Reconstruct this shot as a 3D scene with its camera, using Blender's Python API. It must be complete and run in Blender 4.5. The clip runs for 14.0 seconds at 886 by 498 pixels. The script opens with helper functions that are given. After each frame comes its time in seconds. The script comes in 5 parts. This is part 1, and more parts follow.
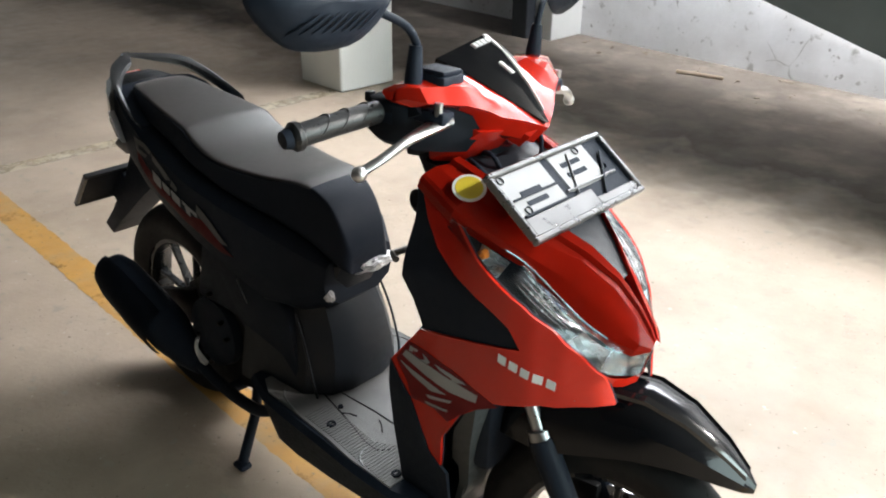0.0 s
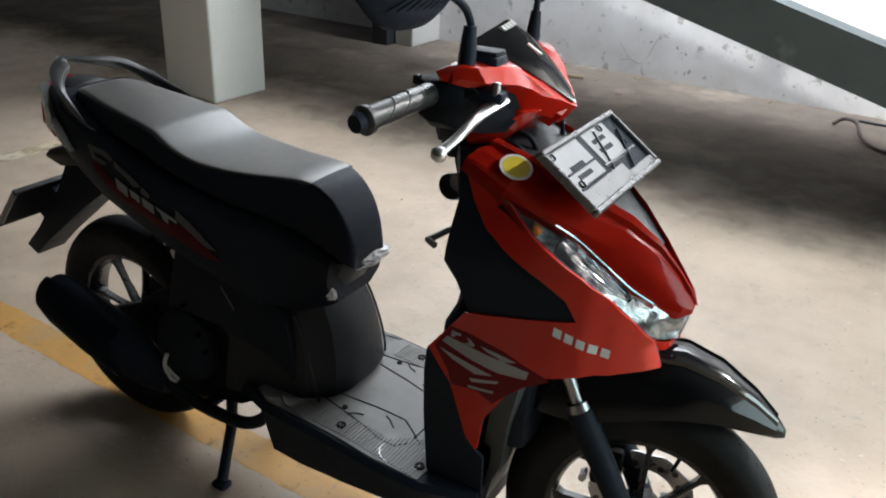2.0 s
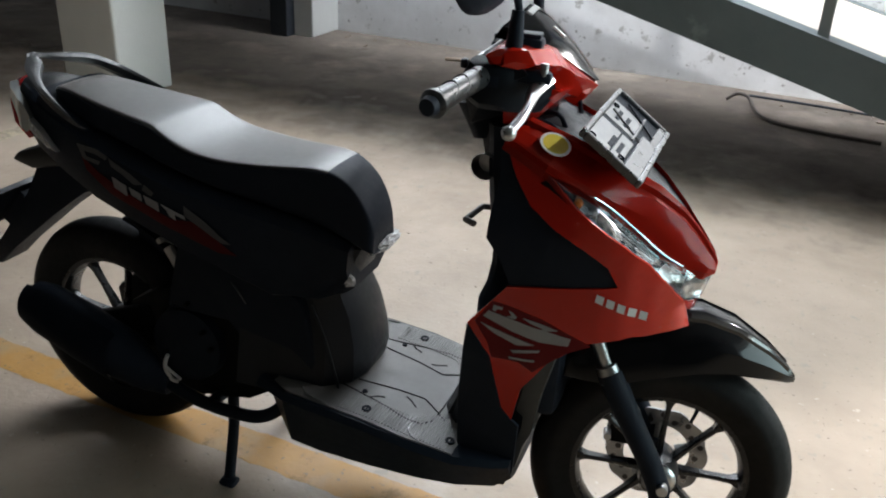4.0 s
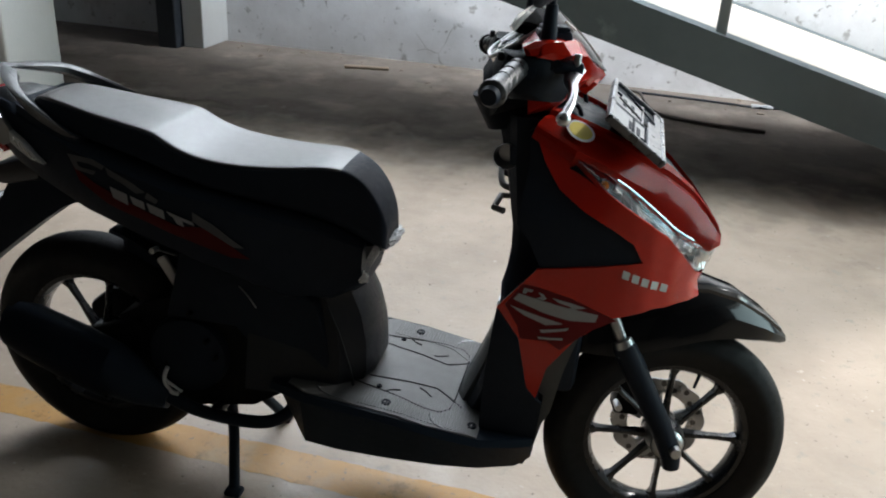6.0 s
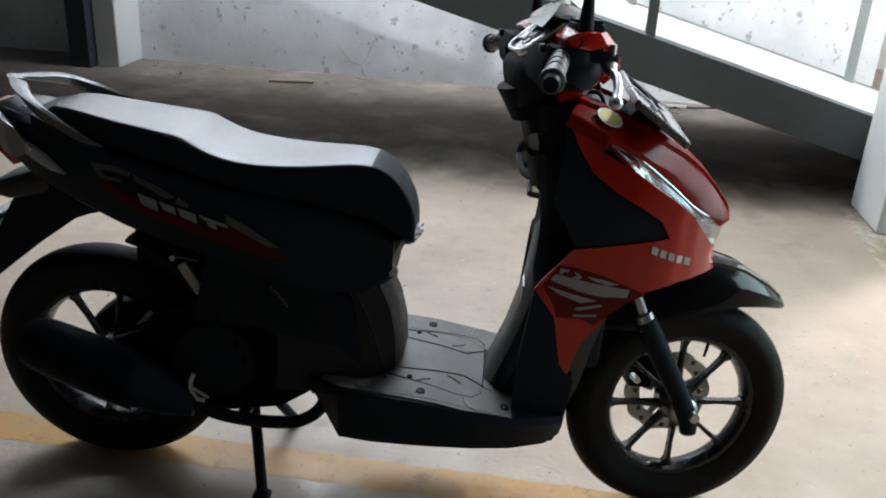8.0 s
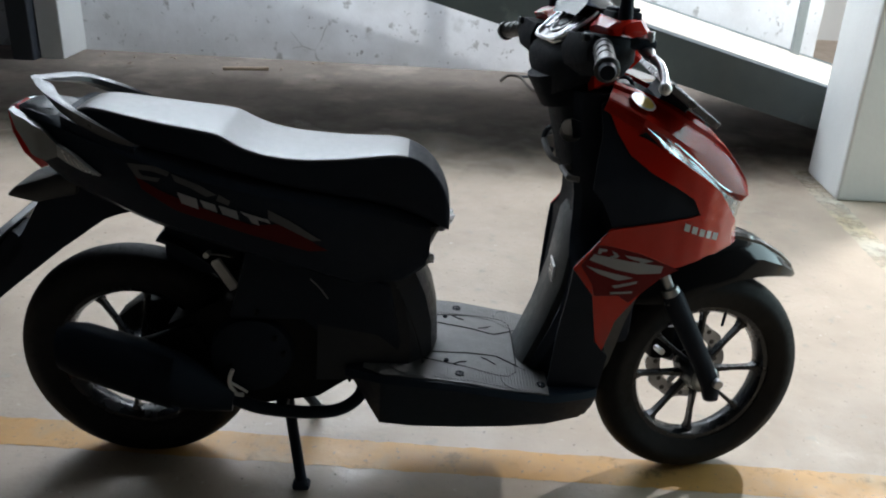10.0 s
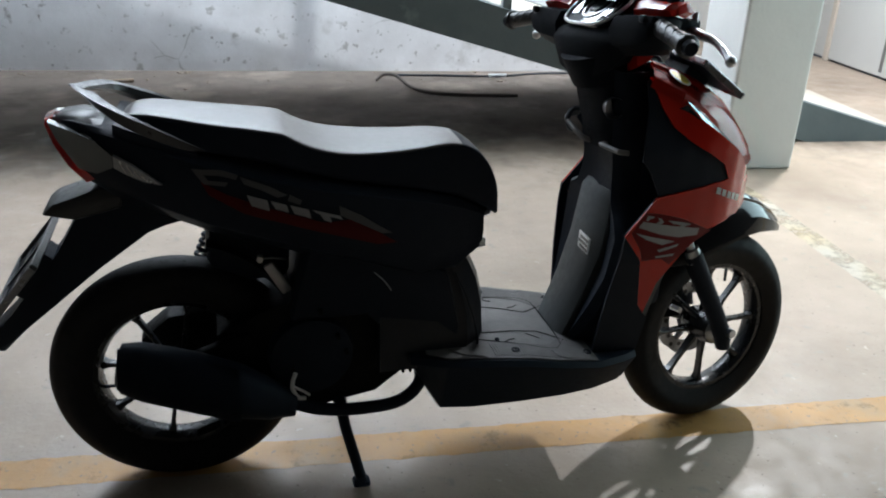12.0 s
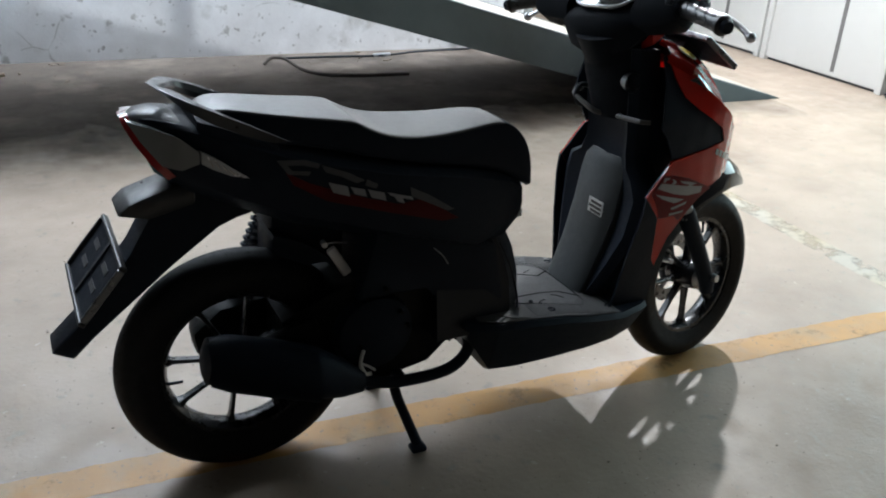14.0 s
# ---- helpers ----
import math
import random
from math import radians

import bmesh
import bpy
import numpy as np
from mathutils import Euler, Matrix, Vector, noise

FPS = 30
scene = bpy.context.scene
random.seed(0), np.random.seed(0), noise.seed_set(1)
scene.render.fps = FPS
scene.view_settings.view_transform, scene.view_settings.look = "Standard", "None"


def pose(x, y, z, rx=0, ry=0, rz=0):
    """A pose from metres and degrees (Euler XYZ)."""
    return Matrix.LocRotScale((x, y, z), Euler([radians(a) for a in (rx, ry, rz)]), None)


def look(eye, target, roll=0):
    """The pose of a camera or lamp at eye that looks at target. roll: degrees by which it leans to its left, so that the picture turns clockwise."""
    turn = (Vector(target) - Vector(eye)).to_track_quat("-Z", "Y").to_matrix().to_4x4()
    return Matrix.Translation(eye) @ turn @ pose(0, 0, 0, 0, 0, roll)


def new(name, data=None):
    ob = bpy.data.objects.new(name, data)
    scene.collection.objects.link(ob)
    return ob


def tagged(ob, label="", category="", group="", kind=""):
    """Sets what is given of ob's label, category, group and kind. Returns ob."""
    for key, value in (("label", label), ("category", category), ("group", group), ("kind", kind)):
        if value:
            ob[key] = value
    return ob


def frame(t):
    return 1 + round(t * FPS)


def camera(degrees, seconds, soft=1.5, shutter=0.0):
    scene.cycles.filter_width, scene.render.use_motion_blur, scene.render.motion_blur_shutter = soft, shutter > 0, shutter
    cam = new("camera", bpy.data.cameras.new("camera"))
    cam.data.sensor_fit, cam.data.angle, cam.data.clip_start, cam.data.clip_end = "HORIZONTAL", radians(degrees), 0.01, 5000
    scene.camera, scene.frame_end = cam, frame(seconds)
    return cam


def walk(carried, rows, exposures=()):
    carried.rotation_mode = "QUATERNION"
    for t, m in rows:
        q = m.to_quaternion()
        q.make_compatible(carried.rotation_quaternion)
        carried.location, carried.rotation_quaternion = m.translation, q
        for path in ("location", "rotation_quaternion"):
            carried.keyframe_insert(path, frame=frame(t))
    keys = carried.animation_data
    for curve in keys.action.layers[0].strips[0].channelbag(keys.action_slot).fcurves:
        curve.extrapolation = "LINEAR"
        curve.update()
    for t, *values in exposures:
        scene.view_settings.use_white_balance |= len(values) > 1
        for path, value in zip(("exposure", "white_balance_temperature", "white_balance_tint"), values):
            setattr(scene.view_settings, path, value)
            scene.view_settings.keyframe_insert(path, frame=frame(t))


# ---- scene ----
cam = camera(54.2, 14.0, soft=2.0)
PATH = [
    (0, (1.832, -0.872, 1.351), (0.546, 0.371, 0.456), 0.7),
    (0.5, (1.769, -0.929, 1.339), (0.556, 0.39, 0.45), 1.3),
    (1, (1.713, -0.989, 1.328), (0.573, 0.4, 0.449), 1.6),
    (1.5, (1.661, -1.044, 1.313), (0.589, 0.406, 0.448), 1.7),
    (2, (1.602, -1.098, 1.305), (0.606, 0.409, 0.445), 2.1),
    (2.5, (1.546, -1.149, 1.298), (0.623, 0.406, 0.444), 2.5),
    (3, (1.491, -1.191, 1.307), (0.637, 0.395, 0.438), 2.6),
    (5.5, (1.231, -1.385, 1.282), (0.696, 0.348, 0.439), 3.0),
    (6, (1.168, -1.418, 1.276), (0.708, 0.339, 0.44), 3.2),
    (6.5, (1.162, -1.439, 1.255), (0.702, 0.33, 0.444), 2.8),
    (7, (1.07, -1.492, 1.248), (0.714, 0.308, 0.451), 3.1),
    (7.5, (0.994, -1.519, 1.242), (0.714, 0.296, 0.451), 3.3),
    (8, (0.935, -1.546, 1.245), (0.709, 0.276, 0.453), 3.1),
    (10.5, (0.61, -1.605, 1.264), (0.659, 0.214, 0.435), 2.7),
    (11, (0.459, -1.615, 1.227), (0.649, 0.21, 0.43), 2.8),
    (11.5, (0.375, -1.623, 1.246), (0.629, 0.184, 0.427), 2.8),
    (12, (0.25, -1.628, 1.228), (0.611, 0.168, 0.426), 2.6),
    (12.5, (0.114, -1.605, 1.252), (0.588, 0.15, 0.418), 3.1),
    (13, (0.015, -1.618, 1.268), (0.558, 0.111, 0.421), 2.9),
    (13.5, (-0.083, -1.64, 1.251), (0.532, 0.074, 0.424), 2.5),
    (14, (-0.221, -1.604, 1.247), (0.512, 0.06, 0.416), 3.1),
]
EXPOSURES = [(0.0, 1.40, 6550, 12), (0.5, 1.20, 6550, 12), (1.0, 1.00, 6450, 11), (2.0, 0.80, 6400, 11), (3.0, 0.68, 6350, 11), (5.5, 0.52, 6200, 10), (8.0, 0.47, 6100, 10), (11.0, 0.50, 5950, 9), (14.0, 0.42, 5900, 9)]
walk(cam, [(t, look(eye, target, roll)) for t, eye, target, roll in PATH], EXPOSURES)

# ---- light ----
EXPOSURE = 0.0
scene.view_settings.exposure = EXPOSURE
world = bpy.data.worlds.new("sky")
scene.world = world
world.use_nodes = True
wn = world.node_tree
sky = wn.nodes.new("ShaderNodeTexSky")
sky.sky_type = "NISHITA"
sky.sun_disc = False
sky.sun_elevation, sky.sun_rotation = radians(48), radians(60)
wn.nodes["Background"].inputs["Strength"].default_value = 0.05
wn.links.new(sky.outputs["Color"], wn.nodes["Background"].inputs["Color"])


def area(name, place, aim, size, power, colour):
    data = bpy.data.lights.new(name, "AREA")
    data.shape, data.size, data.size_y = "RECTANGLE", size[0], size[1]
    data.energy, data.color = power, colour
    ob = new(name, data)
    ob.matrix_world = look(place, aim)
    return ob


# daylight in the open ramp well and in the wide entrance ahead of the scooter; an added fill before the blank west
# wall; the lamp over the ramp's foot
area("ramp_well_daylight", (-0.2, 3.4, 3.3), (-0.1, 3.3, 0), (6.2, 1.7), 430, (0.90, 0.96, 1.0))
area("entrance_daylight", (4.52, 0.86, 1.55), (1.1, 0.3, 0.9), (2.3, 2.0), 44, (0.78, 1.0, 0.96))
area("west_fill", (-8.9, 0.5, 1.4), (0.0, 0.8, 0.6), (4.5, 2.2), 6, (0.95, 1.0, 0.95))
lamp_data = bpy.data.lights.new("ceiling_lamp_light", "POINT")
lamp_data.energy, lamp_data.shadow_soft_size, lamp_data.color = 235, 0.045, (1.0, 0.985, 0.95)
lamp_light = new("ceiling_lamp_light", lamp_data)
lamp_light.location = (2.90, 2.20, 2.45)


# ---- materials ----
def material(name, colour, rough=0.5, metal=0.0, coat=0.0, second=None, scale=6.0, amount=0.5, bump=0.0, bump_scale=120.0,
             rough_spread=0.1, spec=0.5, coat_rough=0.04, alpha=1.0, transmission=0.0, third=None, third_scale=1.5, third_at=(0.5, 0.7), flakes=None, fade=None, sheen=0.0, cracks=None, specks=None):
    """A node material: two colours mixed by noise, broad stains of a third, fine relief, uneven gloss."""
    m = bpy.data.materials.new(name)
    m.use_nodes = True
    t = m.node_tree
    b = t.nodes["Principled BSDF"]
    b.inputs["Metallic"].default_value = metal
    b.inputs["Coat Weight"].default_value = coat
    b.inputs["Coat Roughness"].default_value = coat_rough
    b.inputs["Coat IOR"].default_value = 1.46 if coat_rough > 0.1 else 1.5
    b.inputs["Specular IOR Level"].default_value = spec
    b.inputs["Transmission Weight"].default_value = transmission
    b.inputs["Alpha"].default_value = alpha
    where = t.nodes.new("ShaderNodeTexCoord").outputs["Object"]

    def cloud(size, detail=6.0, rough_noise=0.6):
        n = t.nodes.new("ShaderNodeTexNoise")
        n.inputs["Scale"].default_value = size
        n.inputs["Detail"].default_value = detail
        n.inputs["Roughness"].default_value = rough_noise
        t.links.new(where, n.inputs["Vector"])
        return n.outputs["Fac"]

    def spread(value, low, high, to_low=0.0, to_high=1.0):
        r = t.nodes.new("ShaderNodeMapRange")
        r.inputs["From Min"].default_value, r.inputs["From Max"].default_value = low, high
        r.inputs["To Min"].default_value, r.inputs["To Max"].default_value = to_low, to_high
        t.links.new(value, r.inputs["Value"])
        return r.outputs["Result"]

    def mix(fac, a, c):
        x = t.nodes.new("ShaderNodeMix")
        x.data_type = "RGBA"
        t.links.new(fac, x.inputs["Factor"])
        for value, socket in ((a, x.inputs[6]), (c, x.inputs[7])):
            if isinstance(value, tuple):
                socket.default_value = (*value, 1)
            else:
                t.links.new(value, socket)
        return x.outputs[2]

    n = cloud(scale)
    col = mix(spread(n, 0.35, 0.7, 0, amount), colour, second or tuple(min(1, c * 0.8) for c in colour))
    if third:
        col = mix(spread(cloud(third_scale), *third_at), col, third)
    for size, low, high, tint in specks or ():
        col = mix(spread(cloud(size, 3.0, 0.55), low, high), col, tint)
    if cracks:
        web = t.nodes.new("ShaderNodeTexVoronoi")
        web.feature = "DISTANCE_TO_EDGE"
        web.inputs["Scale"].default_value = cracks[0]
        bent = t.nodes.new("ShaderNodeMix")
        bent.data_type = "VECTOR"
        bent.inputs["Factor"].default_value = 0.16
        wobble = t.nodes.new("ShaderNodeTexNoise")
        wobble.inputs["Scale"].default_value = 3.0
        t.links.new(where, wobble.inputs["Vector"])
        t.links.new(where, bent.inputs[4])
        t.links.new(wobble.outputs["Color"], bent.inputs[5])
        t.links.new(bent.outputs[1], web.inputs["Vector"])
        thin = spread(web.outputs["Distance"], 0.002, 0.009, 1.0, 0.0)
        some = t.nodes.new("ShaderNodeMath")
        some.operation = "MULTIPLY"
        t.links.new(thin, some.inputs[0])
        t.links.new(spread(cloud(1.7), 0.59, 0.66), some.inputs[1])
        col = mix(some.outputs[0], col, cracks[1])
    t.links.new(col, b.inputs["Base Color"])
    if flakes:
        cover = cloud(flakes[0], 8, 0.7)
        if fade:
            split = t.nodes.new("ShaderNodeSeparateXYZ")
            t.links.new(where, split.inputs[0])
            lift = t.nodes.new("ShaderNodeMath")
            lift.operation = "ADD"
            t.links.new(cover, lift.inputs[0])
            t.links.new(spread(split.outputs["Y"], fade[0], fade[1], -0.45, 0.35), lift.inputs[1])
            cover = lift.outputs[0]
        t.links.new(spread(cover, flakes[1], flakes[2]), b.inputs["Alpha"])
    if sheen:
        b.inputs["Sheen Weight"].default_value = sheen
        b.inputs["Sheen Roughness"].default_value = 0.28
        b.inputs["Sheen Tint"].default_value = (1.0, 0.90, 0.84, 1)
    t.links.new(spread(cloud(scale * 3.1), 0.3, 0.7, max(0.02, rough - rough_spread), min(1, rough + rough_spread)), b.inputs["Roughness"])
    if bump:
        p = t.nodes.new("ShaderNodeBump")
        p.inputs["Strength"].default_value = bump
        p.inputs["Distance"].default_value = 0.004
        t.links.new(cloud(bump_scale, 4), p.inputs["Height"])
        t.links.new(p.outputs["Normal"], b.inputs["Normal"])
    return m


CONCRETE = material("concrete_floor", (0.480, 0.384, 0.298), 0.50, second=(0.374, 0.292, 0.221), scale=3.1, amount=0.85, bump=0.35, bump_scale=60, specks=((75.0, 0.665, 0.72, (0.19, 0.15, 0.115)), (19.0, 0.62, 0.72, (0.36, 0.31, 0.25)), (31.0, 0.68, 0.76, (0.56, 0.49, 0.41))),
                    rough_spread=0.16, third=(0.285, 0.218, 0.162), third_scale=0.9, third_at=(0.50, 0.74))
PAINT_WALL = material("dirty_white_wall", (0.74, 0.74, 0.75), 0.75, second=(0.56, 0.55, 0.55), scale=3.4, amount=0.8, bump=0.6, bump_scale=24,
                      specks=((11.0, 0.64, 0.72, (0.40, 0.39, 0.38)), (26.0, 0.66, 0.72, (0.34, 0.33, 0.32))), third=(0.36, 0.35, 0.33), third_scale=2.7, third_at=(0.60, 0.76), cracks=(2.3, (0.40, 0.39, 0.38)))
COLUMN_PAINT = material("column_paint", (0.68, 0.68, 0.66), 0.65, second=(0.59, 0.59, 0.57), scale=4.0, bump=0.25, bump_scale=50)
DOOR_PAINT = material("door_paint", (0.50, 0.50, 0.48), 0.45, second=(0.44, 0.44, 0.42), scale=2.0, bump=0.05)
RAMP_SIDE = material("ramp_side_paint", (0.105, 0.128, 0.133), 0.7, second=(0.08, 0.10, 0.105), scale=3.0, amount=0.8, bump=0.3, bump_scale=40,
                     third=(0.19, 0.215, 0.215), third_scale=2.6, third_at=(0.64, 0.72))
RAMP_TOP = material("ramp_concrete", (0.55, 0.49, 0.42), 0.7, second=(0.45, 0.40, 0.34), scale=5.0, bump=0.4, bump_scale=40)
DARK_STEEL = material("dark_painted_steel", (0.035, 0.04, 0.05), 0.5, bump=0.1)
YELLOW_LINE = material("worn_yellow_paint", (0.56, 0.295, 0.075), 0.5, second=(0.46, 0.25, 0.075), scale=7.0, amount=0.9, bump=0.2, bump_scale=60,
                       third=(0.43, 0.28, 0.13), third_scale=5.0, third_at=(0.50, 0.66), flakes=(9.0, 0.24, 0.44), specks=((60.0, 0.63, 0.70, (0.30, 0.20, 0.10)),))
FADED_LINE = material("faded_yellow_paint", (0.56, 0.45, 0.28), 0.5, second=(0.50, 0.43, 0.32), scale=6.0, amount=0.9, bump=0.2, bump_scale=60,
                      third=(0.50, 0.45, 0.37), third_scale=4.0, third_at=(0.42, 0.60), flakes=(8.0, 0.38, 0.56))
RED = material("red_paint", (0.50, 0.016, 0.006), 0.24, coat=0.55, second=(0.45, 0.015, 0.0055), scale=4, rough_spread=0.02, spec=0.10)
BLACK = material("black_plastic", (0.014, 0.0190, 0.029), 0.50, second=(0.019, 0.0250, 0.037), scale=30, bump=0.12, bump_scale=700, rough_spread=0.08, spec=0.10)
GLOSS_BLACK = material("gloss_black_paint", (0.008, 0.008, 0.009), 0.12, coat=1.0, rough_spread=0.04, scale=12)
GREY_PLASTIC = material("dark_grey_plastic", (0.011, 0.0145, 0.020), 0.42, second=(0.016, 0.0195, 0.026), scale=25, bump=0.15, bump_scale=600, spec=0.32)
GUARD_BLACK = material("polished_black_plastic", (0.006, 0.0065, 0.008), 0.16, coat=0.32, scale=12, spec=0.15, rough_spread=0.04)
RAIL_PLASTIC = material("satin_grey_plastic", (0.026, 0.027, 0.029), 0.36, second=(0.022, 0.023, 0.025), scale=25, spec=0.5, bump=0.05, bump_scale=500)
LINER = material("dull_grey_liner", (0.055, 0.06, 0.062), 0.5, second=(0.04, 0.045, 0.047), scale=20, bump=0.1)
GROOVE = material("shadowed_groove", (0.012, 0.012, 0.012), 0.9, spec=0.1)
MAT_GREY = material("floorboard_grey", (0.11, 0.105, 0.10), 0.5, second=(0.085, 0.082, 0.08), scale=14, bump=0.2, bump_scale=500)
VINYL = material("seat_vinyl", (0.023, 0.0195, 0.0180), 0.46, second=(0.017, 0.0148, 0.0138), scale=20, bump=0.08, bump_scale=900, rough_spread=0.04, spec=0.45, coat=0.6, coat_rough=0.38, sheen=0.45)
RUBBER = material("tyre_rubber", (0.010, 0.0105, 0.0115), 0.66, second=(0.014, 0.0142, 0.0148), scale=18, bump=0.2, bump_scale=300, spec=0.22)
RIM_BLACK = material("black_cast_alloy", (0.009, 0.010, 0.012), 0.27, bump=0.08, spec=0.5)
MATT_BLACK = material("matt_black_plastic", (0.010, 0.012, 0.016), 0.62, second=(0.013, 0.016, 0.021), scale=30, bump=0.15, bump_scale=700, spec=0.06)
GLINT = material("rib_glint_grey", (0.20, 0.20, 0.20), 0.24, second=(0.16, 0.16, 0.16), scale=20, coat=0.5)
ENGINE = material("engine_alloy", (0.007, 0.0075, 0.008), 0.55, metal=0.2, second=(0.005, 0.005, 0.0055), scale=15, bump=0.2, spec=0.15)
SILVER = material("bright_alloy", (0.54, 0.55, 0.56), 0.34, metal=1.0, second=(0.45, 0.46, 0.47), scale=20)
STEEL = material("grey_steel", (0.38, 0.39, 0.40), 0.35, metal=1.0, second=(0.28, 0.28, 0.28), scale=22)
DISC_STEEL = material("dull_disc_steel", (0.42, 0.43, 0.44), 0.32, metal=1.0, second=(0.15, 0.15, 0.155), scale=22)
REFLECTOR = material("reflector_chrome", (0.88, 0.89, 0.90), 0.26, metal=0.9)
PLATE = material("silver_grey_plate_frame", (0.19, 0.193, 0.20), 0.32, metal=0.85, second=(0.165, 0.168, 0.173), scale=12)
DECAL = material("silver_grey_decal", (0.31, 0.31, 0.32), 0.4, second=(0.24, 0.24, 0.25), scale=25, coat=0.5)
DECAL_DARK = material("dark_decal", (0.03, 0.025, 0.025), 0.35, coat=0.6)
LETTER = material("pale_lettering", (0.66, 0.66, 0.66), 0.4, coat=0.5)
WHITE_DECAL = material("white_decal", (0.80, 0.79, 0.78), 0.35, coat=0.6)
STICKER = material("yellow_sticker", (0.72, 0.60, 0.05), 0.4, second=(0.62, 0.5, 0.05), scale=30)
AMBER = material("amber_lens", (0.85, 0.22, 0.02), 0.15, coat=1.0)
RED_LENS = material("red_lens", (0.42, 0.012, 0.012), 0.1, coat=1.0)
WRAP = material("clear_plastic_wrap", (0.86, 0.88, 0.9), 0.22, transmission=0.25, bump=1.0, bump_scale=60, coat=0.6)
GLASS = bpy.data.materials.new("clear_lens")
GLASS.use_nodes = True
gt = GLASS.node_tree
g_mix, g_clear, g_shine, g_edge = (gt.nodes.new(n) for n in ("ShaderNodeMixShader", "ShaderNodeBsdfTransparent", "ShaderNodeBsdfGlossy", "ShaderNodeFresnel"))
g_clear.inputs["Color"].default_value = (0.86, 0.90, 0.93, 1)
g_shine.inputs["Roughness"].default_value = 0.04
g_edge.inputs["IOR"].default_value = 1.5
gt.links.new(g_edge.outputs[0], g_mix.inputs[0])
gt.links.new(g_clear.outputs[0], g_mix.inputs[1])
gt.links.new(g_shine.outputs[0], g_mix.inputs[2])
gt.links.new(g_mix.outputs[0], gt.nodes["Material Output"].inputs["Surface"])
GRIP_RUBBER = material("worn_grip_rubber", (0.022, 0.023, 0.025), 0.34, second=(0.016, 0.017, 0.018), scale=30, spec=0.5, bump=0.15, bump_scale=500)
LAMP_DARK = material("smoked_lamp_housing", (0.05, 0.055, 0.065), 0.2, metal=0.7, second=(0.035, 0.04, 0.045), scale=30)
PLATE_WEB = material("dull_grey_plate_back", (0.27, 0.275, 0.285), 0.42, metal=0.3, second=(0.22, 0.225, 0.235), scale=14)
DULL_DECAL = material("dull_grey_decal", (0.085, 0.085, 0.088), 0.4, second=(0.06, 0.06, 0.062), scale=25)
DULL_RED = material("dark_red_decal", (0.085, 0.004, 0.005), 0.5, second=(0.055, 0.004, 0.005), scale=14, spec=0.12)
WINE_RED = material("wine_red_decal", (0.16, 0.006, 0.008), 0.4, second=(0.12, 0.005, 0.007), scale=14, spec=0.15)
SMOKED = material("smoked_lens", (0.17, 0.18, 0.18), 0.16, coat=0.8)
PALE_LENS = material("pale_indicator_lens", (0.42, 0.43, 0.44), 0.2, coat=0.8, second=(0.30, 0.31, 0.32), scale=40)
MIRROR = material("mirror_glass", (0.9, 0.9, 0.9), 0.02, metal=1.0, rough_spread=0.01)
WOOD = material("dry_wood", (0.42, 0.33, 0.24), 0.8, second=(0.3, 0.23, 0.16), scale=20, bump=0.5, bump_scale=80)
DEBRIS = material("dry_debris", (0.26, 0.21, 0.16), 0.9, second=(0.15, 0.12, 0.09), scale=20)
RAIL_PAINT = material("grey_rail_paint", (0.20, 0.22, 0.22), 0.45, bump=0.1)
DUST_SHADE = material("brown_dust_and_shade", (0.185, 0.150, 0.122), 0.9, second=(0.130, 0.104, 0.084), scale=4.5, amount=0.8, bump=0.5, bump_scale=35, third=(0.30, 0.25, 0.205), third_scale=2.0, third_at=(0.52, 0.70), flakes=(3.0, 0.15, 0.85), fade=(1.85, 2.85))
DARK_CONCRETE = material("dark_concrete", (0.13, 0.125, 0.12), 0.8, second=(0.10, 0.097, 0.094), scale=2, bump=0.3)
OLD_RUBBER = material("old_rubber_hose", (0.12, 0.10, 0.085), 0.8, second=(0.08, 0.07, 0.06), scale=12, bump=0.3)
PVC = material("white_pipe", (0.6, 0.62, 0.63), 0.4)


# ---- mesh helpers ----


def finish(name, me, mat, parent, label, smooth, kind, category, angle):
    me.materials.append(mat)
    if smooth:
        me.shade_smooth()
        me.set_sharp_from_angle(angle=radians(angle))
    ob = new(name, me)
    if parent is not None:
        ob.parent = parent
    return tagged(ob, label, category, "", kind)


SAG = [(-0.15, -0.036), (0.03, -0.030), (0.25, -0.016), (0.45, -0.006), (0.62, 0.0)]


def part(name, bm, mat, parent, label="", smooth=True, angle=40, settled=False):
    """Links a bmesh as one mesh object under a thing or a part; settled: the body's tail hangs a little on its spring."""
    if settled:
        for v in bm.verts:
            v.co.z += table(v.co.x, SAG)
    bmesh.ops.recalc_face_normals(bm, faces=bm.faces)
    me = bpy.data.meshes.new(name)
    bm.to_mesh(me)
    bm.free()
    return finish(name, me, mat, parent, label, smooth, "", "", angle)


def bevelled(bm, width, segments=2):
    if width:
        bmesh.ops.bevel(bm, geom=bm.edges[:], offset=width, segments=segments, affect="EDGES", profile=0.5)
    return bm


def box_bm(low, high, bevel=0.0, segments=2, m=None):
    bm = bmesh.new()
    size = [h - l for l, h in zip(low, high)]
    mid = [(h + l) / 2 for l, h in zip(low, high)]
    bmesh.ops.create_cube(bm, size=1, matrix=Matrix.Translation(mid) @ Matrix.Diagonal((*size, 1)))
    bevelled(bm, bevel, segments)
    if m is not None:
        bm.transform(m)
    return bm


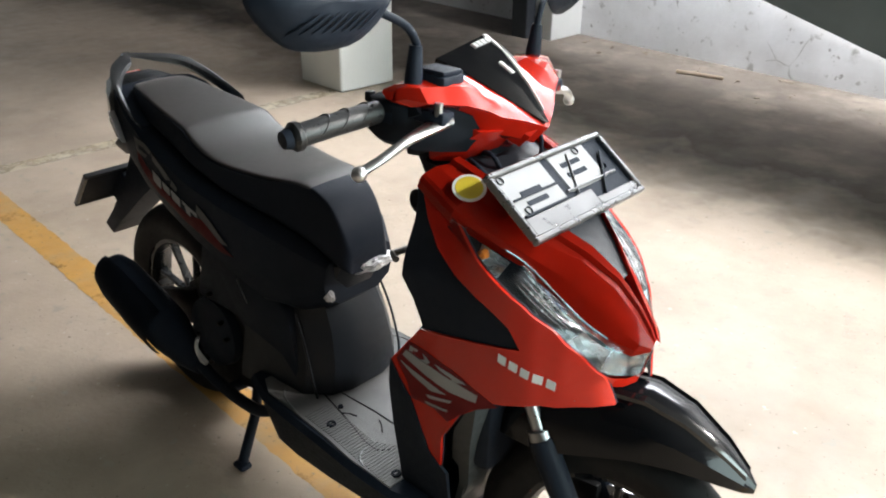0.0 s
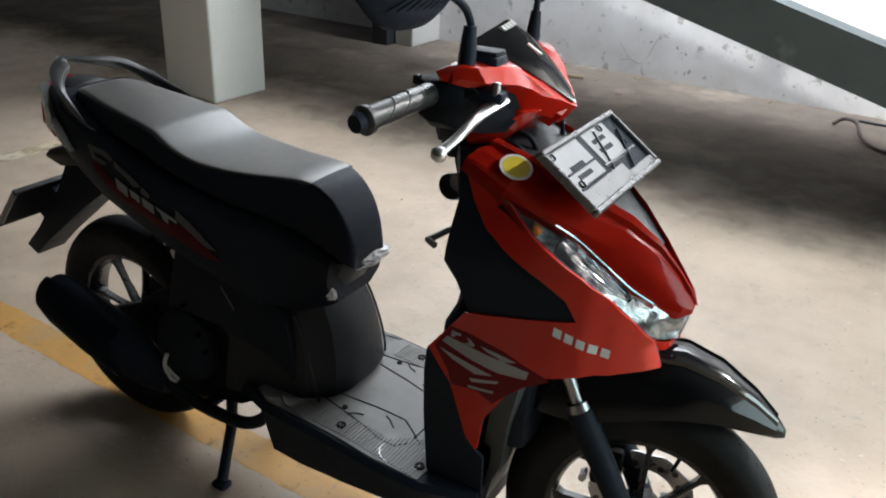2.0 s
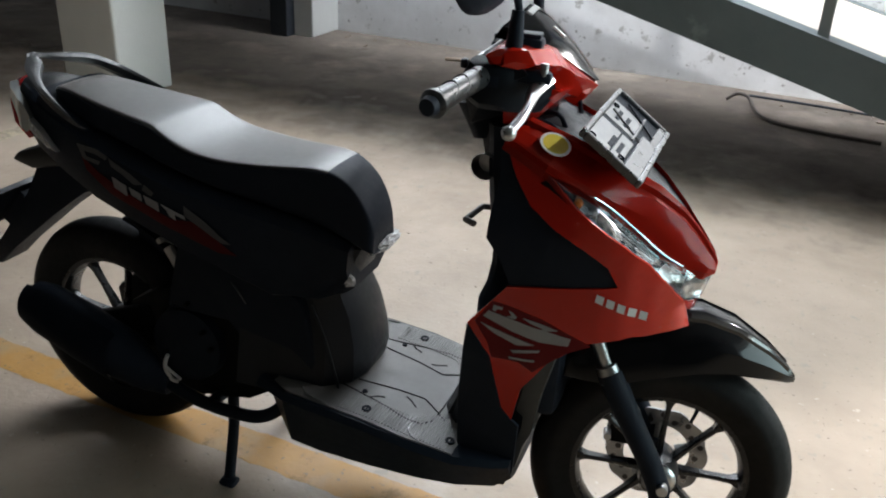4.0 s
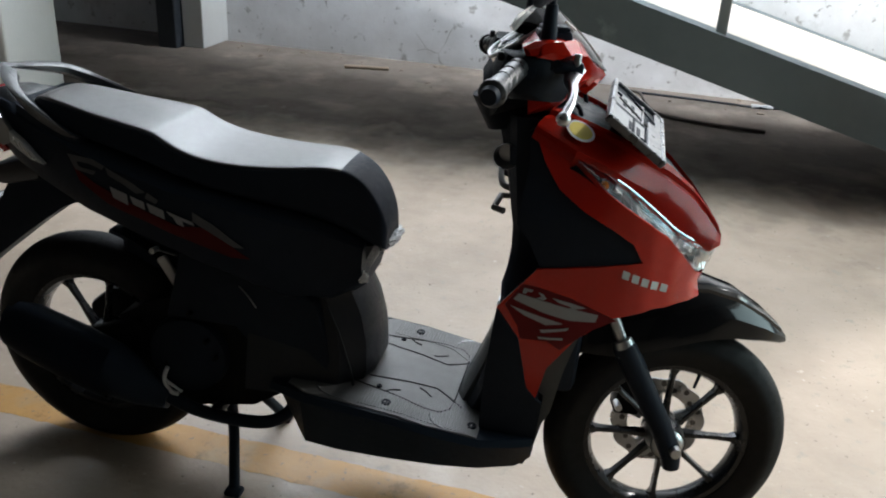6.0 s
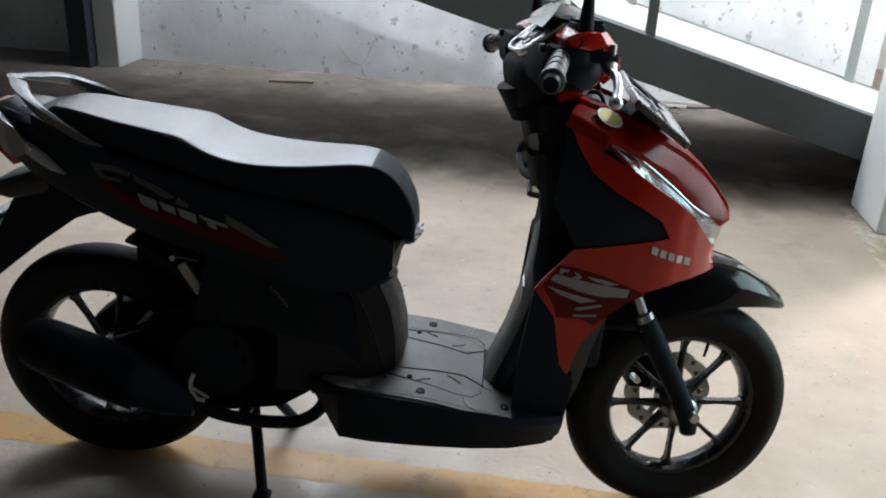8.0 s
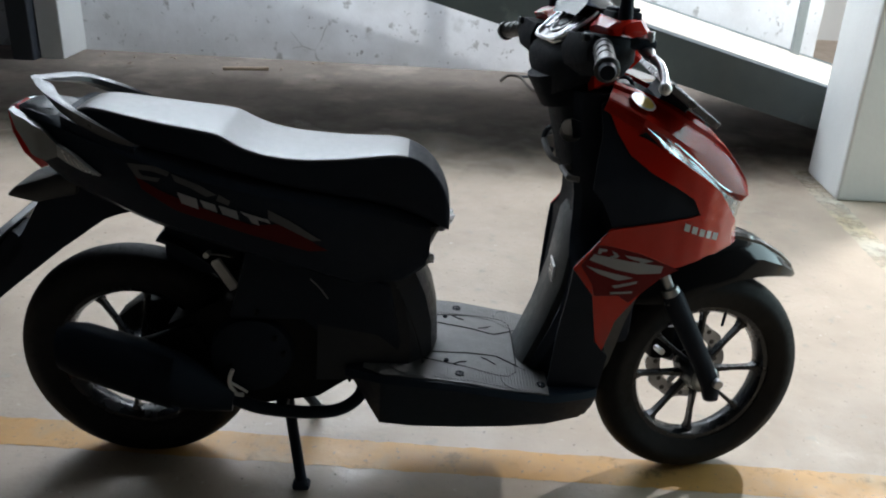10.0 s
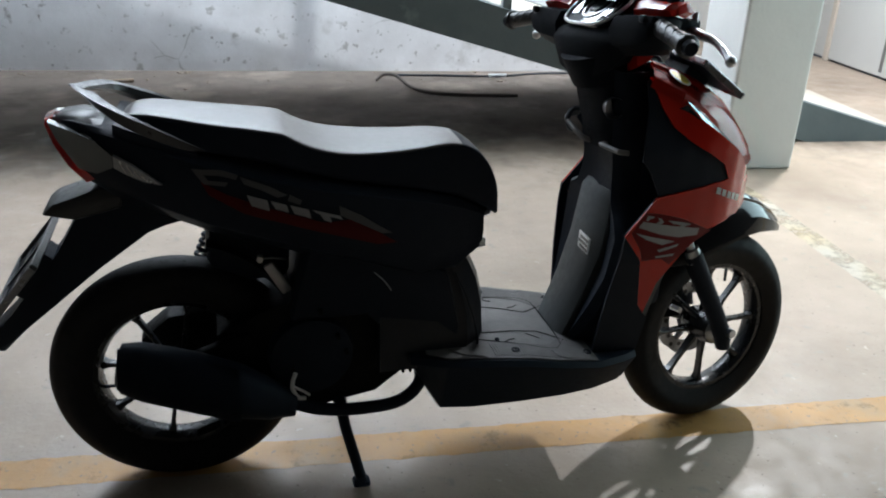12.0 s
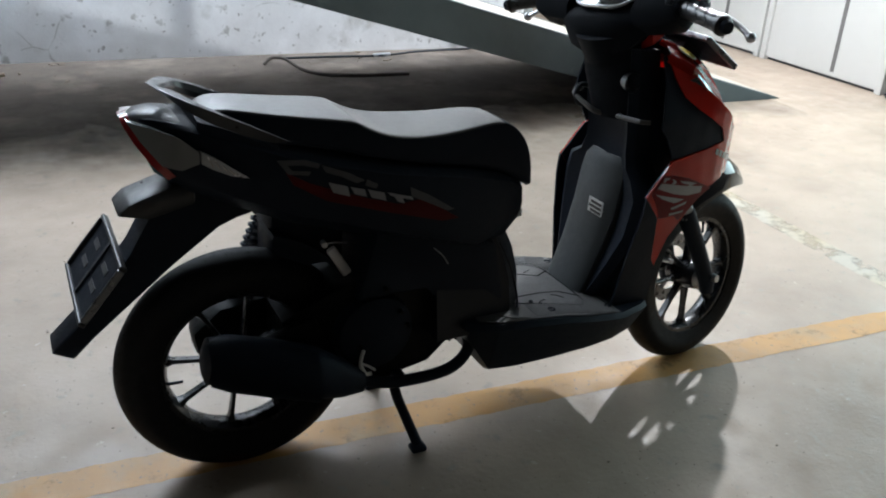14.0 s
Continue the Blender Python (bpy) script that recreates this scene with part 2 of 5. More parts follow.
def prism_bm(poly, y0, y1, bevel=0.0):
    """A polygon of (x, z) pulled from y0 to y1."""
    bm = bmesh.new()
    a = [bm.verts.new((x, y0, z)) for x, z in poly]
    b = [bm.verts.new((x, y1, z)) for x, z in poly]
    bm.faces.new(a)
    bm.faces.new(b[::-1])
    for i in range(len(a)):
        k = (i + 1) % len(a)
        bm.faces.new((a[i], b[i], b[k], a[k]))
    return bevelled(bm, bevel)


def loft_bm(rings, caps=True, closed=True):
    bm = bmesh.new()
    rows = [[bm.verts.new(p) for p in ring] for ring in rings]
    n = len(rows[0])
    for a, b in zip(rows, rows[1:]):
        for i in range(n if closed else n - 1):
            k = (i + 1) % n
            bm.faces.new((a[i], a[k], b[k], b[i]))
    if caps and closed:
        bm.faces.new(rows[0])
        bm.faces.new(rows[-1][::-1])
    return bm


def tube_bm(points, radii, sides=10, caps=True):
    """A round bar through points, its radius going from value to value."""
    pts = [Vector(p) for p in points]
    if not isinstance(radii, (list, tuple)):
        radii = [radii] * len(pts)
    rings, up = [], None
    for i, p in enumerate(pts):
        d = (pts[min(i + 1, len(pts) - 1)] - pts[max(i - 1, 0)]).normalized()
        if up is None:
            up = d.orthogonal().normalized()
        up = (up - d * up.dot(d)).normalized()
        side = d.cross(up)
        rings.append([p + radii[i] * (math.cos(a) * up + math.sin(a) * side) for a in (2 * math.pi * k / sides for k in range(sides))])
    return loft_bm(rings, caps)


def curve_points(points, steps=6):
    """A smooth line through points."""
    p = [Vector(q) for q in points]
    p = [2 * p[0] - p[1]] + p + [2 * p[-1] - p[-2]]
    out = []
    for i in range(1, len(p) - 2):
        for s in range(steps):
            t = s / steps
            out.append(0.5 * (2 * p[i] + (p[i + 1] - p[i - 1]) * t + (2 * p[i - 1] - 5 * p[i] + 4 * p[i + 1] - p[i + 2]) * t * t
                              + (3 * p[i] - p[i - 1] - 3 * p[i + 1] + p[i + 2]) * t ** 3))
    return out + [p[-2]]


def lathe_bm(profile, sides=48, centre=(0, 0, 0), closed=False):
    """Turns (radius, y) round the y axis."""
    c = Vector(centre)
    rings = [[c + Vector((r * math.cos(a), y, r * math.sin(a))) for a in (2 * math.pi * k / sides for k in range(sides))] for r, y in profile]
    if closed:
        rings.append(rings[0])
    bm = loft_bm(rings, caps=False)
    if closed:
        bmesh.ops.remove_doubles(bm, verts=bm.verts, dist=1e-6)
    return bm


def table(x, rows):
    """Reads a value between rows of (x, value), smoothly."""
    if x <= rows[0][0]:
        return rows[0][1]
    for (a, u), (b, v) in zip(rows, rows[1:]):
        if x <= b:
            t = (x - a) / (b - a)
            t = t * t * (3 - 2 * t) * 0.5 + t * 0.5
            return u + (v - u) * t
    return rows[-1][1]


def panel_bm(poly, wide, side, thick=0.004, cuts=3, lift=0.0):
    """A bent panel: the polygon of (x, z) laid on the surface y = side * wide(x, z), with thickness."""
    bm = bmesh.new()
    bm.faces.new([bm.verts.new((x, 0, z)) for x, z in poly])
    bm.normal_update()
    bmesh.ops.triangulate(bm, faces=bm.faces[:], ngon_method="BEAUTY")
    for _ in range(cuts):
        long = [e for e in bm.edges if e.calc_length() > 0.022]
        if not long:
            break
        bmesh.ops.subdivide_edges(bm, edges=long, cuts=1)
        bmesh.ops.triangulate(bm, faces=[f for f in bm.faces if len(f.verts) > 3])
    for v in bm.verts:
        v.co.y = side * (wide(v.co.x, v.co.z) + lift)
    base = bm.faces[:]
    rim = [e for e in bm.edges if e.is_boundary]
    back = bmesh.ops.extrude_face_region(bm, geom=base)
    for v in (g for g in back["geom"] if isinstance(g, bmesh.types.BMVert)):
        v.co.y -= side * thick
    return bm


def join(*parts):
    out = bmesh.new()
    for b in parts:
        me = bpy.data.meshes.new("tmp")
        b.to_mesh(me)
        b.free()
        out.from_mesh(me)
        bpy.data.meshes.remove(me)
    return out


def structure(name, low, high, mat, label, category, bevel=0.0, parent=None):
    ob = part(name, box_bm(low, high, bevel), mat, parent, label, smooth=False)
    return tagged(ob, label, category, "", "structure")


# ---- structure ----
floor_bm = bmesh.new()
bmesh.ops.create_grid(floor_bm, x_segments=60, y_segments=60, size=9)
for v in floor_bm.verts:
    v.co.z = 0
bmesh.ops.translate(floor_bm, verts=floor_bm.verts, vec=(-1, 0, 0))
tagged(part("floor", floor_bm, CONCRETE, None), "beige stained concrete floor of a parking garage", "floor", "", "structure")

WALL_Y, DOOR_X, RAMP_Y, FOOT_X, SLOPE = 4.02, 4.45, 2.33, 3.68, 0.272
RAMP_FAR = 3.45
structure("wall_north", (-9.0, WALL_Y, -0.1), (2.82, WALL_Y + 0.2, 4.5), PAINT_WALL, "scuffed white painted wall behind the ramp", "wall")
structure("wall_north_return", (2.62, WALL_Y + 0.2, -0.1), (2.82, 5.8, 4.5), PAINT_WALL, "white painted return of the wall", "wall")
structure("wall_far_north", (2.62, 5.8, -0.1), (DOOR_X + 0.2, 6.0, 4.5), COLUMN_PAINT, "white painted wall beyond the ramp", "wall")
structure("wall_east", (DOOR_X, 2.10, -0.1), (DOOR_X + 0.2, 5.8, 4.5), DOOR_PAINT, "white painted end wall with doors", "wall")
# Unseen lintel and side wall, added to narrow the light from the entrance.
structure("wall_east_lintel", (DOOR_X, -0.4, 2.65), (DOOR_X + 0.2, 2.10, 4.5), DOOR_PAINT, "unseen white wall added over the entrance", "wall")
structure("wall_south_east", (DOOR_X, -8.0, -0.1), (DOOR_X + 0.2, -0.4, 4.5), DARK_CONCRETE, "unseen grey wall added to narrow the entrance light", "wall")
# Unseen dark walls and ceiling, added to close the garage and hold bounce down.
structure("wall_south", (-9.0, -8.2, -0.1), (DOOR_X + 0.2, -8.0, 4.5), DARK_CONCRETE, "unseen grey wall added to close the garage", "wall")
structure("wall_west", (-9.2, -8.2, -0.1), (-9.0, 5.8, 4.5), DARK_CONCRETE, "unseen grey end wall added to close the garage", "wall")
structure("ceiling", (-9.2, -8.2, 2.9), (DOOR_X + 0.2, RAMP_Y - 0.05, 3.1), DARK_CONCRETE, "unseen concrete ceiling added to close the garage", "ceiling")
structure("skirting", (DOOR_X - 0.012, 2.12, 0.0), (DOOR_X, 5.7, 0.012), DARK_STEEL, "dark joint along the end wall", "skirting")

# doors in the end wall
for k, (y0, y1) in enumerate(((2.30, 3.30), (3.42, 4.42))):
    door = structure(f"door_{k + 1}", (DOOR_X - 0.035, y0, 0.02), (DOOR_X - 0.002, y1, 2.1), DOOR_PAINT, "white painted steel door, shut", "door", 0.004)
    part("door_frame", box_bm((DOOR_X - 0.05, y1, 0.0), (DOOR_X - 0.002, y1 + 0.05, 2.15), 0.004), RAMP_TOP if k else DOOR_PAINT, door, smooth=False)
    part("door_frame", box_bm((DOOR_X - 0.05, y0 - 0.05, 0.0), (DOOR_X - 0.002, y0, 2.15), 0.004), DOOR_PAINT, door, smooth=False)
    part("door_seam", box_bm((DOOR_X - 0.037, y0 + 0.36, 0.05), (DOOR_X - 0.034, y0 + 0.392, 2.05), 0), DARK_CONCRETE, door, smooth=False)
structure("entrance_jamb", (DOOR_X - 0.07, 2.10, 0.0), (DOOR_X + 0.02, 2.19, 2.65), DARK_STEEL, "dark steel jamb at the edge of the entrance", "jamb", 0.004)

# the ramp: a sloping slab with a kerb along its open edge
ramp_poly = [(FOOT_X, 0.002), (-7.0, SLOPE * (FOOT_X + 7.0)), (-7.0, SLOPE * (FOOT_X + 7.0) - 0.17), (FOOT_X - 0.65, 0.002)]
tagged(part("ramp", prism_bm(ramp_poly, RAMP_Y + 0.12, RAMP_FAR), RAMP_TOP, None, smooth=False), "sloping concrete ramp to the upper floor", "ramp", "", "structure")
# Dark underside sheet, added to keep the floor below the ramp dark.
soffit_poly = [(FOOT_X - 0.75, 0.022), (-7.0, SLOPE * (FOOT_X + 7.0) - 0.172), (-7.0, SLOPE * (FOOT_X + 7.0) - 0.19), (FOOT_X - 0.75, 0.004)]
tagged(part("ramp_soffit_shade", prism_bm(soffit_poly, RAMP_Y + 0.121, RAMP_FAR - 0.001), DARK_CONCRETE, None, smooth=False), "dark underside sheet added to deepen the ramp's shade", "ramp", "", "structure")
edge_poly = [(FOOT_X, 0.002), (-7.0, SLOPE * (FOOT_X + 7.0) + 0.012), (-7.0, SLOPE * (FOOT_X + 7.0) - 0.195), (2.95, SLOPE * (FOOT_X - 2.95) - 0.195), (2.95, 0.002)]
tagged(part("ramp_edge", prism_bm(edge_poly, RAMP_Y, RAMP_Y + 0.12), RAMP_SIDE, None, smooth=False), "dark green painted concrete edge beam of the ramp", "ramp edge", "", "structure")
tagged(part("ramp_edge_far", prism_bm(edge_poly, RAMP_FAR, RAMP_FAR + 0.10), RAMP_SIDE, None, smooth=False), "dark green painted concrete edge beam on the far side", "ramp edge", "", "structure")


# railings on both sides of the ramp
def railing(name, y, xs, height, label):
    rail = tagged(new(name), label, "railing", "", "structure")
    a, b = xs[0] , xs[-1]
    bar = tube_bm([(x, y, SLOPE * (FOOT_X - x) + height) for x in (a + 0.02, b - 0.02)], 0.022, 10)
    part("rail", bar, RAIL_PAINT, rail)
    for x in xs:
        z = SLOPE * (FOOT_X - x)
        part("post", box_bm((x - 0.022, y - 0.022, z - 0.01), (x + 0.022, y + 0.022, z + height), 0.004), RAIL_PAINT, rail, smooth=False)
    return rail


railing("railing_near", RAMP_Y + 0.06, (1.305, -0.20, -1.70, -3.20), 0.95, "grey painted steel railing along the ramp")
railing("railing_far", RAMP_FAR - 0.06, (2.48, 1.28, 0.08, -1.12, -2.32), 0.70, "grey painted steel railing on the ramp's far side")

# columns
def column(name, low, high, label):
    structure(name, (*low, 0.0), (*high, 2.9), COLUMN_PAINT, label, "column", 0.012)

column("column_1", (-2.21, 1.90), (-1.84, 2.27), "square white painted concrete column")
column("column_2", (2.26, 1.915), (2.62, 2.28), "square white painted concrete column beside the ramp")
structure("pillar_1", (-2.03, 3.70, 0), (-1.88, WALL_Y + 0.1, 4.4), COLUMN_PAINT, "white painted wall pillar", "pillar", 0.008)
# Dark block that stands in for the pillar's front in shade.
structure("pillar_shaded_front", (-2.17, 3.62, 0), (-2.034, 3.86, 4.4), DARK_STEEL, "dark block painting the pillar's shaded front", "pillar", 0.008)

# floor markings
def marking(name, low, high, label, mat=FADED_LINE):
    """A strip of road paint with a slightly ragged edge."""
    rnd_m = random.Random(name)
    along = high[0] - low[0] > high[1] - low[1]
    a0, a1, b0, b1 = (low[0], high[0], low[1], high[1]) if along else (low[1], high[1], low[0], high[0])
    n = int((a1 - a0) / 0.025)
    bm = bmesh.new()
    rows = []
    for i in range(n + 1):
        a = a0 + (a1 - a0) * i / n
        pair = [b0 + rnd_m.uniform(-0.0035, 0.0035), b1 + rnd_m.uniform(-0.0035, 0.0035)]
        rows.append([bm.verts.new((a, b, 0.0008) if along else (b, a, 0.0008)) for b in pair])
    for p, q in zip(rows, rows[1:]):
        bm.faces.new((p[0], q[0], q[1], p[1]) if along else (p[0], p[1], q[1], q[0]))
    tagged(part(name, bm, mat, None, smooth=False), label, "floor marking", "", "structure")

marking("yellow_line_1", (-6.0, -0.038), (4.1, 0.062), "worn yellow parking line on the concrete", YELLOW_LINE)
marking("yellow_line_2", (2.18, 0.07), (2.28, 2.3), "faded yellow parking line on the concrete")
marking("yellow_line_3", (-1.95, 0.07), (-1.85, 1.9), "faded yellow parking line on the concrete")

# brown dirt along the wall, with the ramp's shade painted in, ragged front edge
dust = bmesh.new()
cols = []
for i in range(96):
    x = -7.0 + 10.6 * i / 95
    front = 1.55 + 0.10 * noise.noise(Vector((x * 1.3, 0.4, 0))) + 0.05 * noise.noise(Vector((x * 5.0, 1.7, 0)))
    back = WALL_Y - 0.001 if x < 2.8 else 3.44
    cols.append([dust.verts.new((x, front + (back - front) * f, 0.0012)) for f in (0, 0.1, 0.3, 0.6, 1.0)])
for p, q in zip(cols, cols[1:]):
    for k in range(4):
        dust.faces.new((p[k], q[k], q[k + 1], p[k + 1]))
tagged(part("floor_dust_and_shade", dust, DUST_SHADE, None, smooth=False), "brown dust along the wall with the ramp's shade painted in", "dust", "", "stuff")

# ---- the scooter ----
scooter = new("motor_scooter")
scooter.matrix_world = (Matrix.Rotation(radians(3.6), 4, "Z") @ Matrix.Translation((1.25, 0, 0.008)) @ Matrix.Rotation(radians(1.3), 4, "Y")
                        @ Matrix.Rotation(radians(-0.7), 4, "X") @ Matrix.Translation((-1.25, 0, 0)))
tagged(scooter, "red and black automatic scooter on its centre stand, new", "motor scooter")

# steering: everything that turns with the bars is built straight and then turned to the left
AXIS_FOOT = Vector((1.34, 0, 0))
AXIS = Vector((-0.5, 0, 1)).normalized()
STEER = Matrix.Translation(AXIS_FOOT) @ Matrix.Rotation(radians(12), 4, AXIS) @ Matrix.Translation(-AXIS_FOOT)


def turned(name, bm, mat, parent, label="", smooth=True, angle=40):
    bm.transform(STEER)
    return part(name, bm, mat, parent, label, smooth, angle)


# --- wheels ---
def wheel(name, centre, radius, width, rim_radius, fix, label, valve_angle):
    """Tyre with tread grooves, rim with four wide pairs of spokes, hub."""
    keep = turned if fix else part
    w, r0 = width / 2, rim_radius
    prof = [(r0, -w * 0.72), (r0 + 0.016, -w * 0.86), (r0 + (radius - r0) * 0.5, -w), (radius - 0.022, -w * 0.86), (radius - 0.008, -w * 0.58),
            (radius, 0), (radius - 0.008, w * 0.58), (radius - 0.022, w * 0.86), (r0 + (radius - r0) * 0.5, w), (r0 + 0.016, w * 0.86), (r0, w * 0.72)]
    tyre_line = [(p.x, p.y) for p in curve_points([(a, b, 0) for a, b in prof], 3)]
    hub_thing = keep(name, lathe_bm([(0.012, -0.05), (0.034, -0.045), (0.038, -0.02), (0.038, 0.03), (0.030, 0.045), (0.012, 0.045)], 28, centre, True), RIM_BLACK, scooter, label)
    keep("tyre", lathe_bm(tyre_line, 84, centre, True), RUBBER, hub_thing, "black rubber tyre with curved tread grooves")
    rim_prof = [(r0 + 0.004, -w * 0.74), (r0 + 0.006, -w * 0.66), (r0 - 0.010, -w * 0.62), (r0 - 0.017, -w * 0.3), (r0 - 0.017, w * 0.3),
                (r0 - 0.010, w * 0.62), (r0 + 0.006, w * 0.66), (r0 + 0.004, w * 0.74), (r0 - 0.004, w * 0.3), (r0 - 0.004, -w * 0.3)]
    keep("rim", lathe_bm(rim_prof, 72, centre, True), RIM_BLACK, hub_thing)
    c = Vector(centre)
    for k in range(4):
        for d in (-0.36, 0.36):
            a = math.pi * k / 2 + valve_angle
            inner = c + 0.033 * Vector((math.cos(a + d * 1.2), 0, math.sin(a + d * 1.2)))
            outer = c + (r0 - 0.013) * Vector((math.cos(a + d), 0, math.sin(a + d)))
            out = (outer - inner).normalized()
            side = Vector((out.z, 0, -out.x))
            rings = []
            for t, half, deep in ((0, 0.0060, 0.012), (0.5, 0.0042, 0.009), (0.86, 0.0048, 0.010), (1, 0.011, 0.014)):
                p = inner.lerp(outer, t)
                rings.append([p + side * half + Vector((0, -deep, 0)), p + side * half * 1.0 + Vector((0, deep, 0)), p - side * half + Vector((0, deep, 0)), p - side * half + Vector((0, -deep, 0))])
            keep("spoke", bevelled(loft_bm(rings), 0.002, 1), RIM_BLACK, hub_thing)
    # tread grooves, thin dark cuts over the shoulder
    grooves = []
    for k in range(36):
        a = 2 * math.pi * k / 36
        for s in (-1, 1):
            pts = []
            for t in range(5):
                f = t / 4
                rr = radius - 0.0236 + 0.0208 * math.sin(f * math.pi / 2)
                aa = a + s * 0.03 + f * 0.16
                pts.append(c + Vector((rr * math.cos(aa), s * w * (0.86 - 0.75 * f), rr * math.sin(aa))))
            grooves.append(tube_bm(pts, [0.001, 0.0024, 0.0028, 0.0024, 0.001], 5))
    keep("tread_groove", join(*grooves), GROOVE, hub_thing)
    va = valve_angle
    keep("valve_stem", tube_bm([c + (r0 - 0.01) * Vector((math.cos(va), 0, math.sin(va))), c + (r0 - 0.045) * Vector((math.cos(va), -0.1, math.sin(va)))], [0.004, 0.003], 8), BLACK, hub_thing)
    return hub_thing


FW, RW = (1.248, 0.0, 0.231), (0.022, 0.0, 0.2125)
front_wheel = wheel("front_wheel", FW, 0.239, 0.078, 0.162, True, "black alloy wheel with paired spokes", 1.22)
rear_wheel = wheel("rear_wheel", RW, 0.2535, 0.090, 0.168, False, "black alloy wheel with paired spokes", 3.35)

# brake disc with holes, and its caliper, on the far side of the front wheel
disc = bmesh.new()
ring_n = 60
inner_v, outer_v = [], []
for y in (0.050, 0.054):
    inner_v.append([disc.verts.new((FW[0] + 0.062 * math.cos(a), y, FW[2] + 0.062 * math.sin(a))) for a in (2 * math.pi * k / ring_n for k in range(ring_n))])
    outer_v.append([disc.verts.new((FW[0] + (0.095 + 0.0025 * math.cos(10 * a)) * math.cos(a), y, FW[2] + (0.095 + 0.0025 * math.cos(10 * a)) * math.sin(a))) for a in (2 * math.pi * k / ring_n for k in range(ring_n))])
for k in range(ring_n):
    n = (k + 1) % ring_n
    disc.faces.new((inner_v[0][k], inner_v[0][n], outer_v[0][n], outer_v[0][k]))
    disc.faces.new((inner_v[1][k], outer_v[1][k], outer_v[1][n], inner_v[1][n]))
    disc.faces.new((outer_v[0][k], outer_v[0][n], outer_v[1][n], outer_v[1][k]))
    disc.faces.new((inner_v[0][k], inner_v[1][k], inner_v[1][n], inner_v[0][n]))
brake_disc = turned("brake_disc", disc, DISC_STEEL, front_wheel, "drilled steel brake disc")
for k in range(20):
    a = 2 * math.pi * k / 20
    r = 0.073 + 0.010 * (k % 2)
    hole = lathe_bm([(0.0001, -0.003), (0.0058, -0.003), (0.0058, 0.003), (0.0001, 0.003)], 10, (FW[0] + r * math.cos(a), 0.052, FW[2] + r * math.sin(a)))
    turned("disc_hole", hole, DECAL_DARK, brake_disc)
for k in range(5):
    a = 2 * math.pi * k / 5 + 0.4
    arm = tube_bm([(FW[0] + 0.036 * math.cos(a), 0.05, FW[2] + 0.036 * math.sin(a)), (FW[0] + 0.066 * math.cos(a), 0.052, FW[2] + 0.066 * math.sin(a))], [0.009, 0.006], 8)
    turned("disc_arm", arm, STEEL, brake_disc)
turned("hub_cap", lathe_bm([(0.0001, -0.058), (0.020, -0.056), (0.030, -0.050), (0.034, -0.040)], 28, FW), SILVER, front_wheel, "bright alloy hub cover")
caliper = turned("brake_caliper", box_bm((1.150, 0.030, 0.245), (1.205, 0.085, 0.325), 0.010), ENGINE, scooter, "black brake caliper on the fork")
turned("brake_hose", tube_bm(curve_points([(1.17, 0.07, 0.32), (1.10, 0.085, 0.36), (1.075, 0.075, 0.44), (1.09, 0.06, 0.52)], 5), 0.005, 8), BLACK, caliper)
turned("caliper_bolt", tube_bm([(1.145, 0.0, 0.29), (1.145, -0.03, 0.292)], 0.007, 8), SILVER, caliper)

# fork
for side, y in (("fork_leg", -0.068), ("fork_leg", 0.068)):
    leg = turned(side, tube_bm([(1.254, y, 0.196), (1.249, y, 0.226), (1.222, y, 0.280), (1.136, y, 0.425), (1.125, y, 0.445)], [0.017, 0.021, 0.021, 0.0235, 0.0225], 16), BLACK, scooter, "black fork slider")
    turned("inner_tube", tube_bm([(1.127, y, 0.44), (1.054, y, 0.585)], 0.0115, 14), STEEL, leg, "bright steel fork tube")
    turned("dust_seal", tube_bm([(1.132, y, 0.430), (1.118, y, 0.458)], [0.0225, 0.019], 14), STEEL, leg)
    turned("axle_bolt", lathe_bm([(0.0001, -0.012), (0.010, -0.011), (0.011, 0.0), (0.011, 0.006)], 12, (1.250, y + (-0.020 if y < 0 else 0.020), 0.242)), SILVER, leg)
turned("lower_triple_clamp", box_bm((1.05, -0.085, 0.555), (1.115, 0.085, 0.60), 0.01), BLACK, scooter)

# front mudguard: a ridged blade over the tyre with a long nose
def guard_ring(x, z, half, drop, ridge):
    return [(x, -half, z - drop), (x, -half * 0.98, z - drop * 0.45), (x, -half * 0.72, z - 0.006), (x, -half * 0.36, z + ridge), (x, 0, z + ridge * 1.25), (x, half * 0.36, z + ridge), (x, half * 0.72, z - 0.006), (x, half * 0.98, z - drop * 0.45), (x, half, z - drop),
            (x, half * 0.9, z - drop - 0.004), (x, half * 0.5, z - 0.012), (x, -half * 0.5, z - 0.012), (x, -half * 0.9, z - drop - 0.004)]


guard = [(1.045, 0.478, 0.058, 0.06, 0.004), (1.075, 0.505, 0.068, 0.085, 0.005), (1.13, 0.532, 0.074, 0.11, 0.006), (1.20, 0.552, 0.074, 0.105, 0.008), (1.27, 0.556, 0.070, 0.088, 0.010), (1.33, 0.540, 0.060, 0.066, 0.009), (1.39, 0.508, 0.042, 0.040, 0.006), (1.43, 0.478, 0.022, 0.018, 0.003), (1.445, 0.464, 0.008, 0.006, 0.001)]
front_guard = turned("front_mudguard", loft_bm([guard_ring(*g) for g in guard]), GUARD_BLACK, scooter, "glossy black front mudguard with a pointed nose", angle=28)
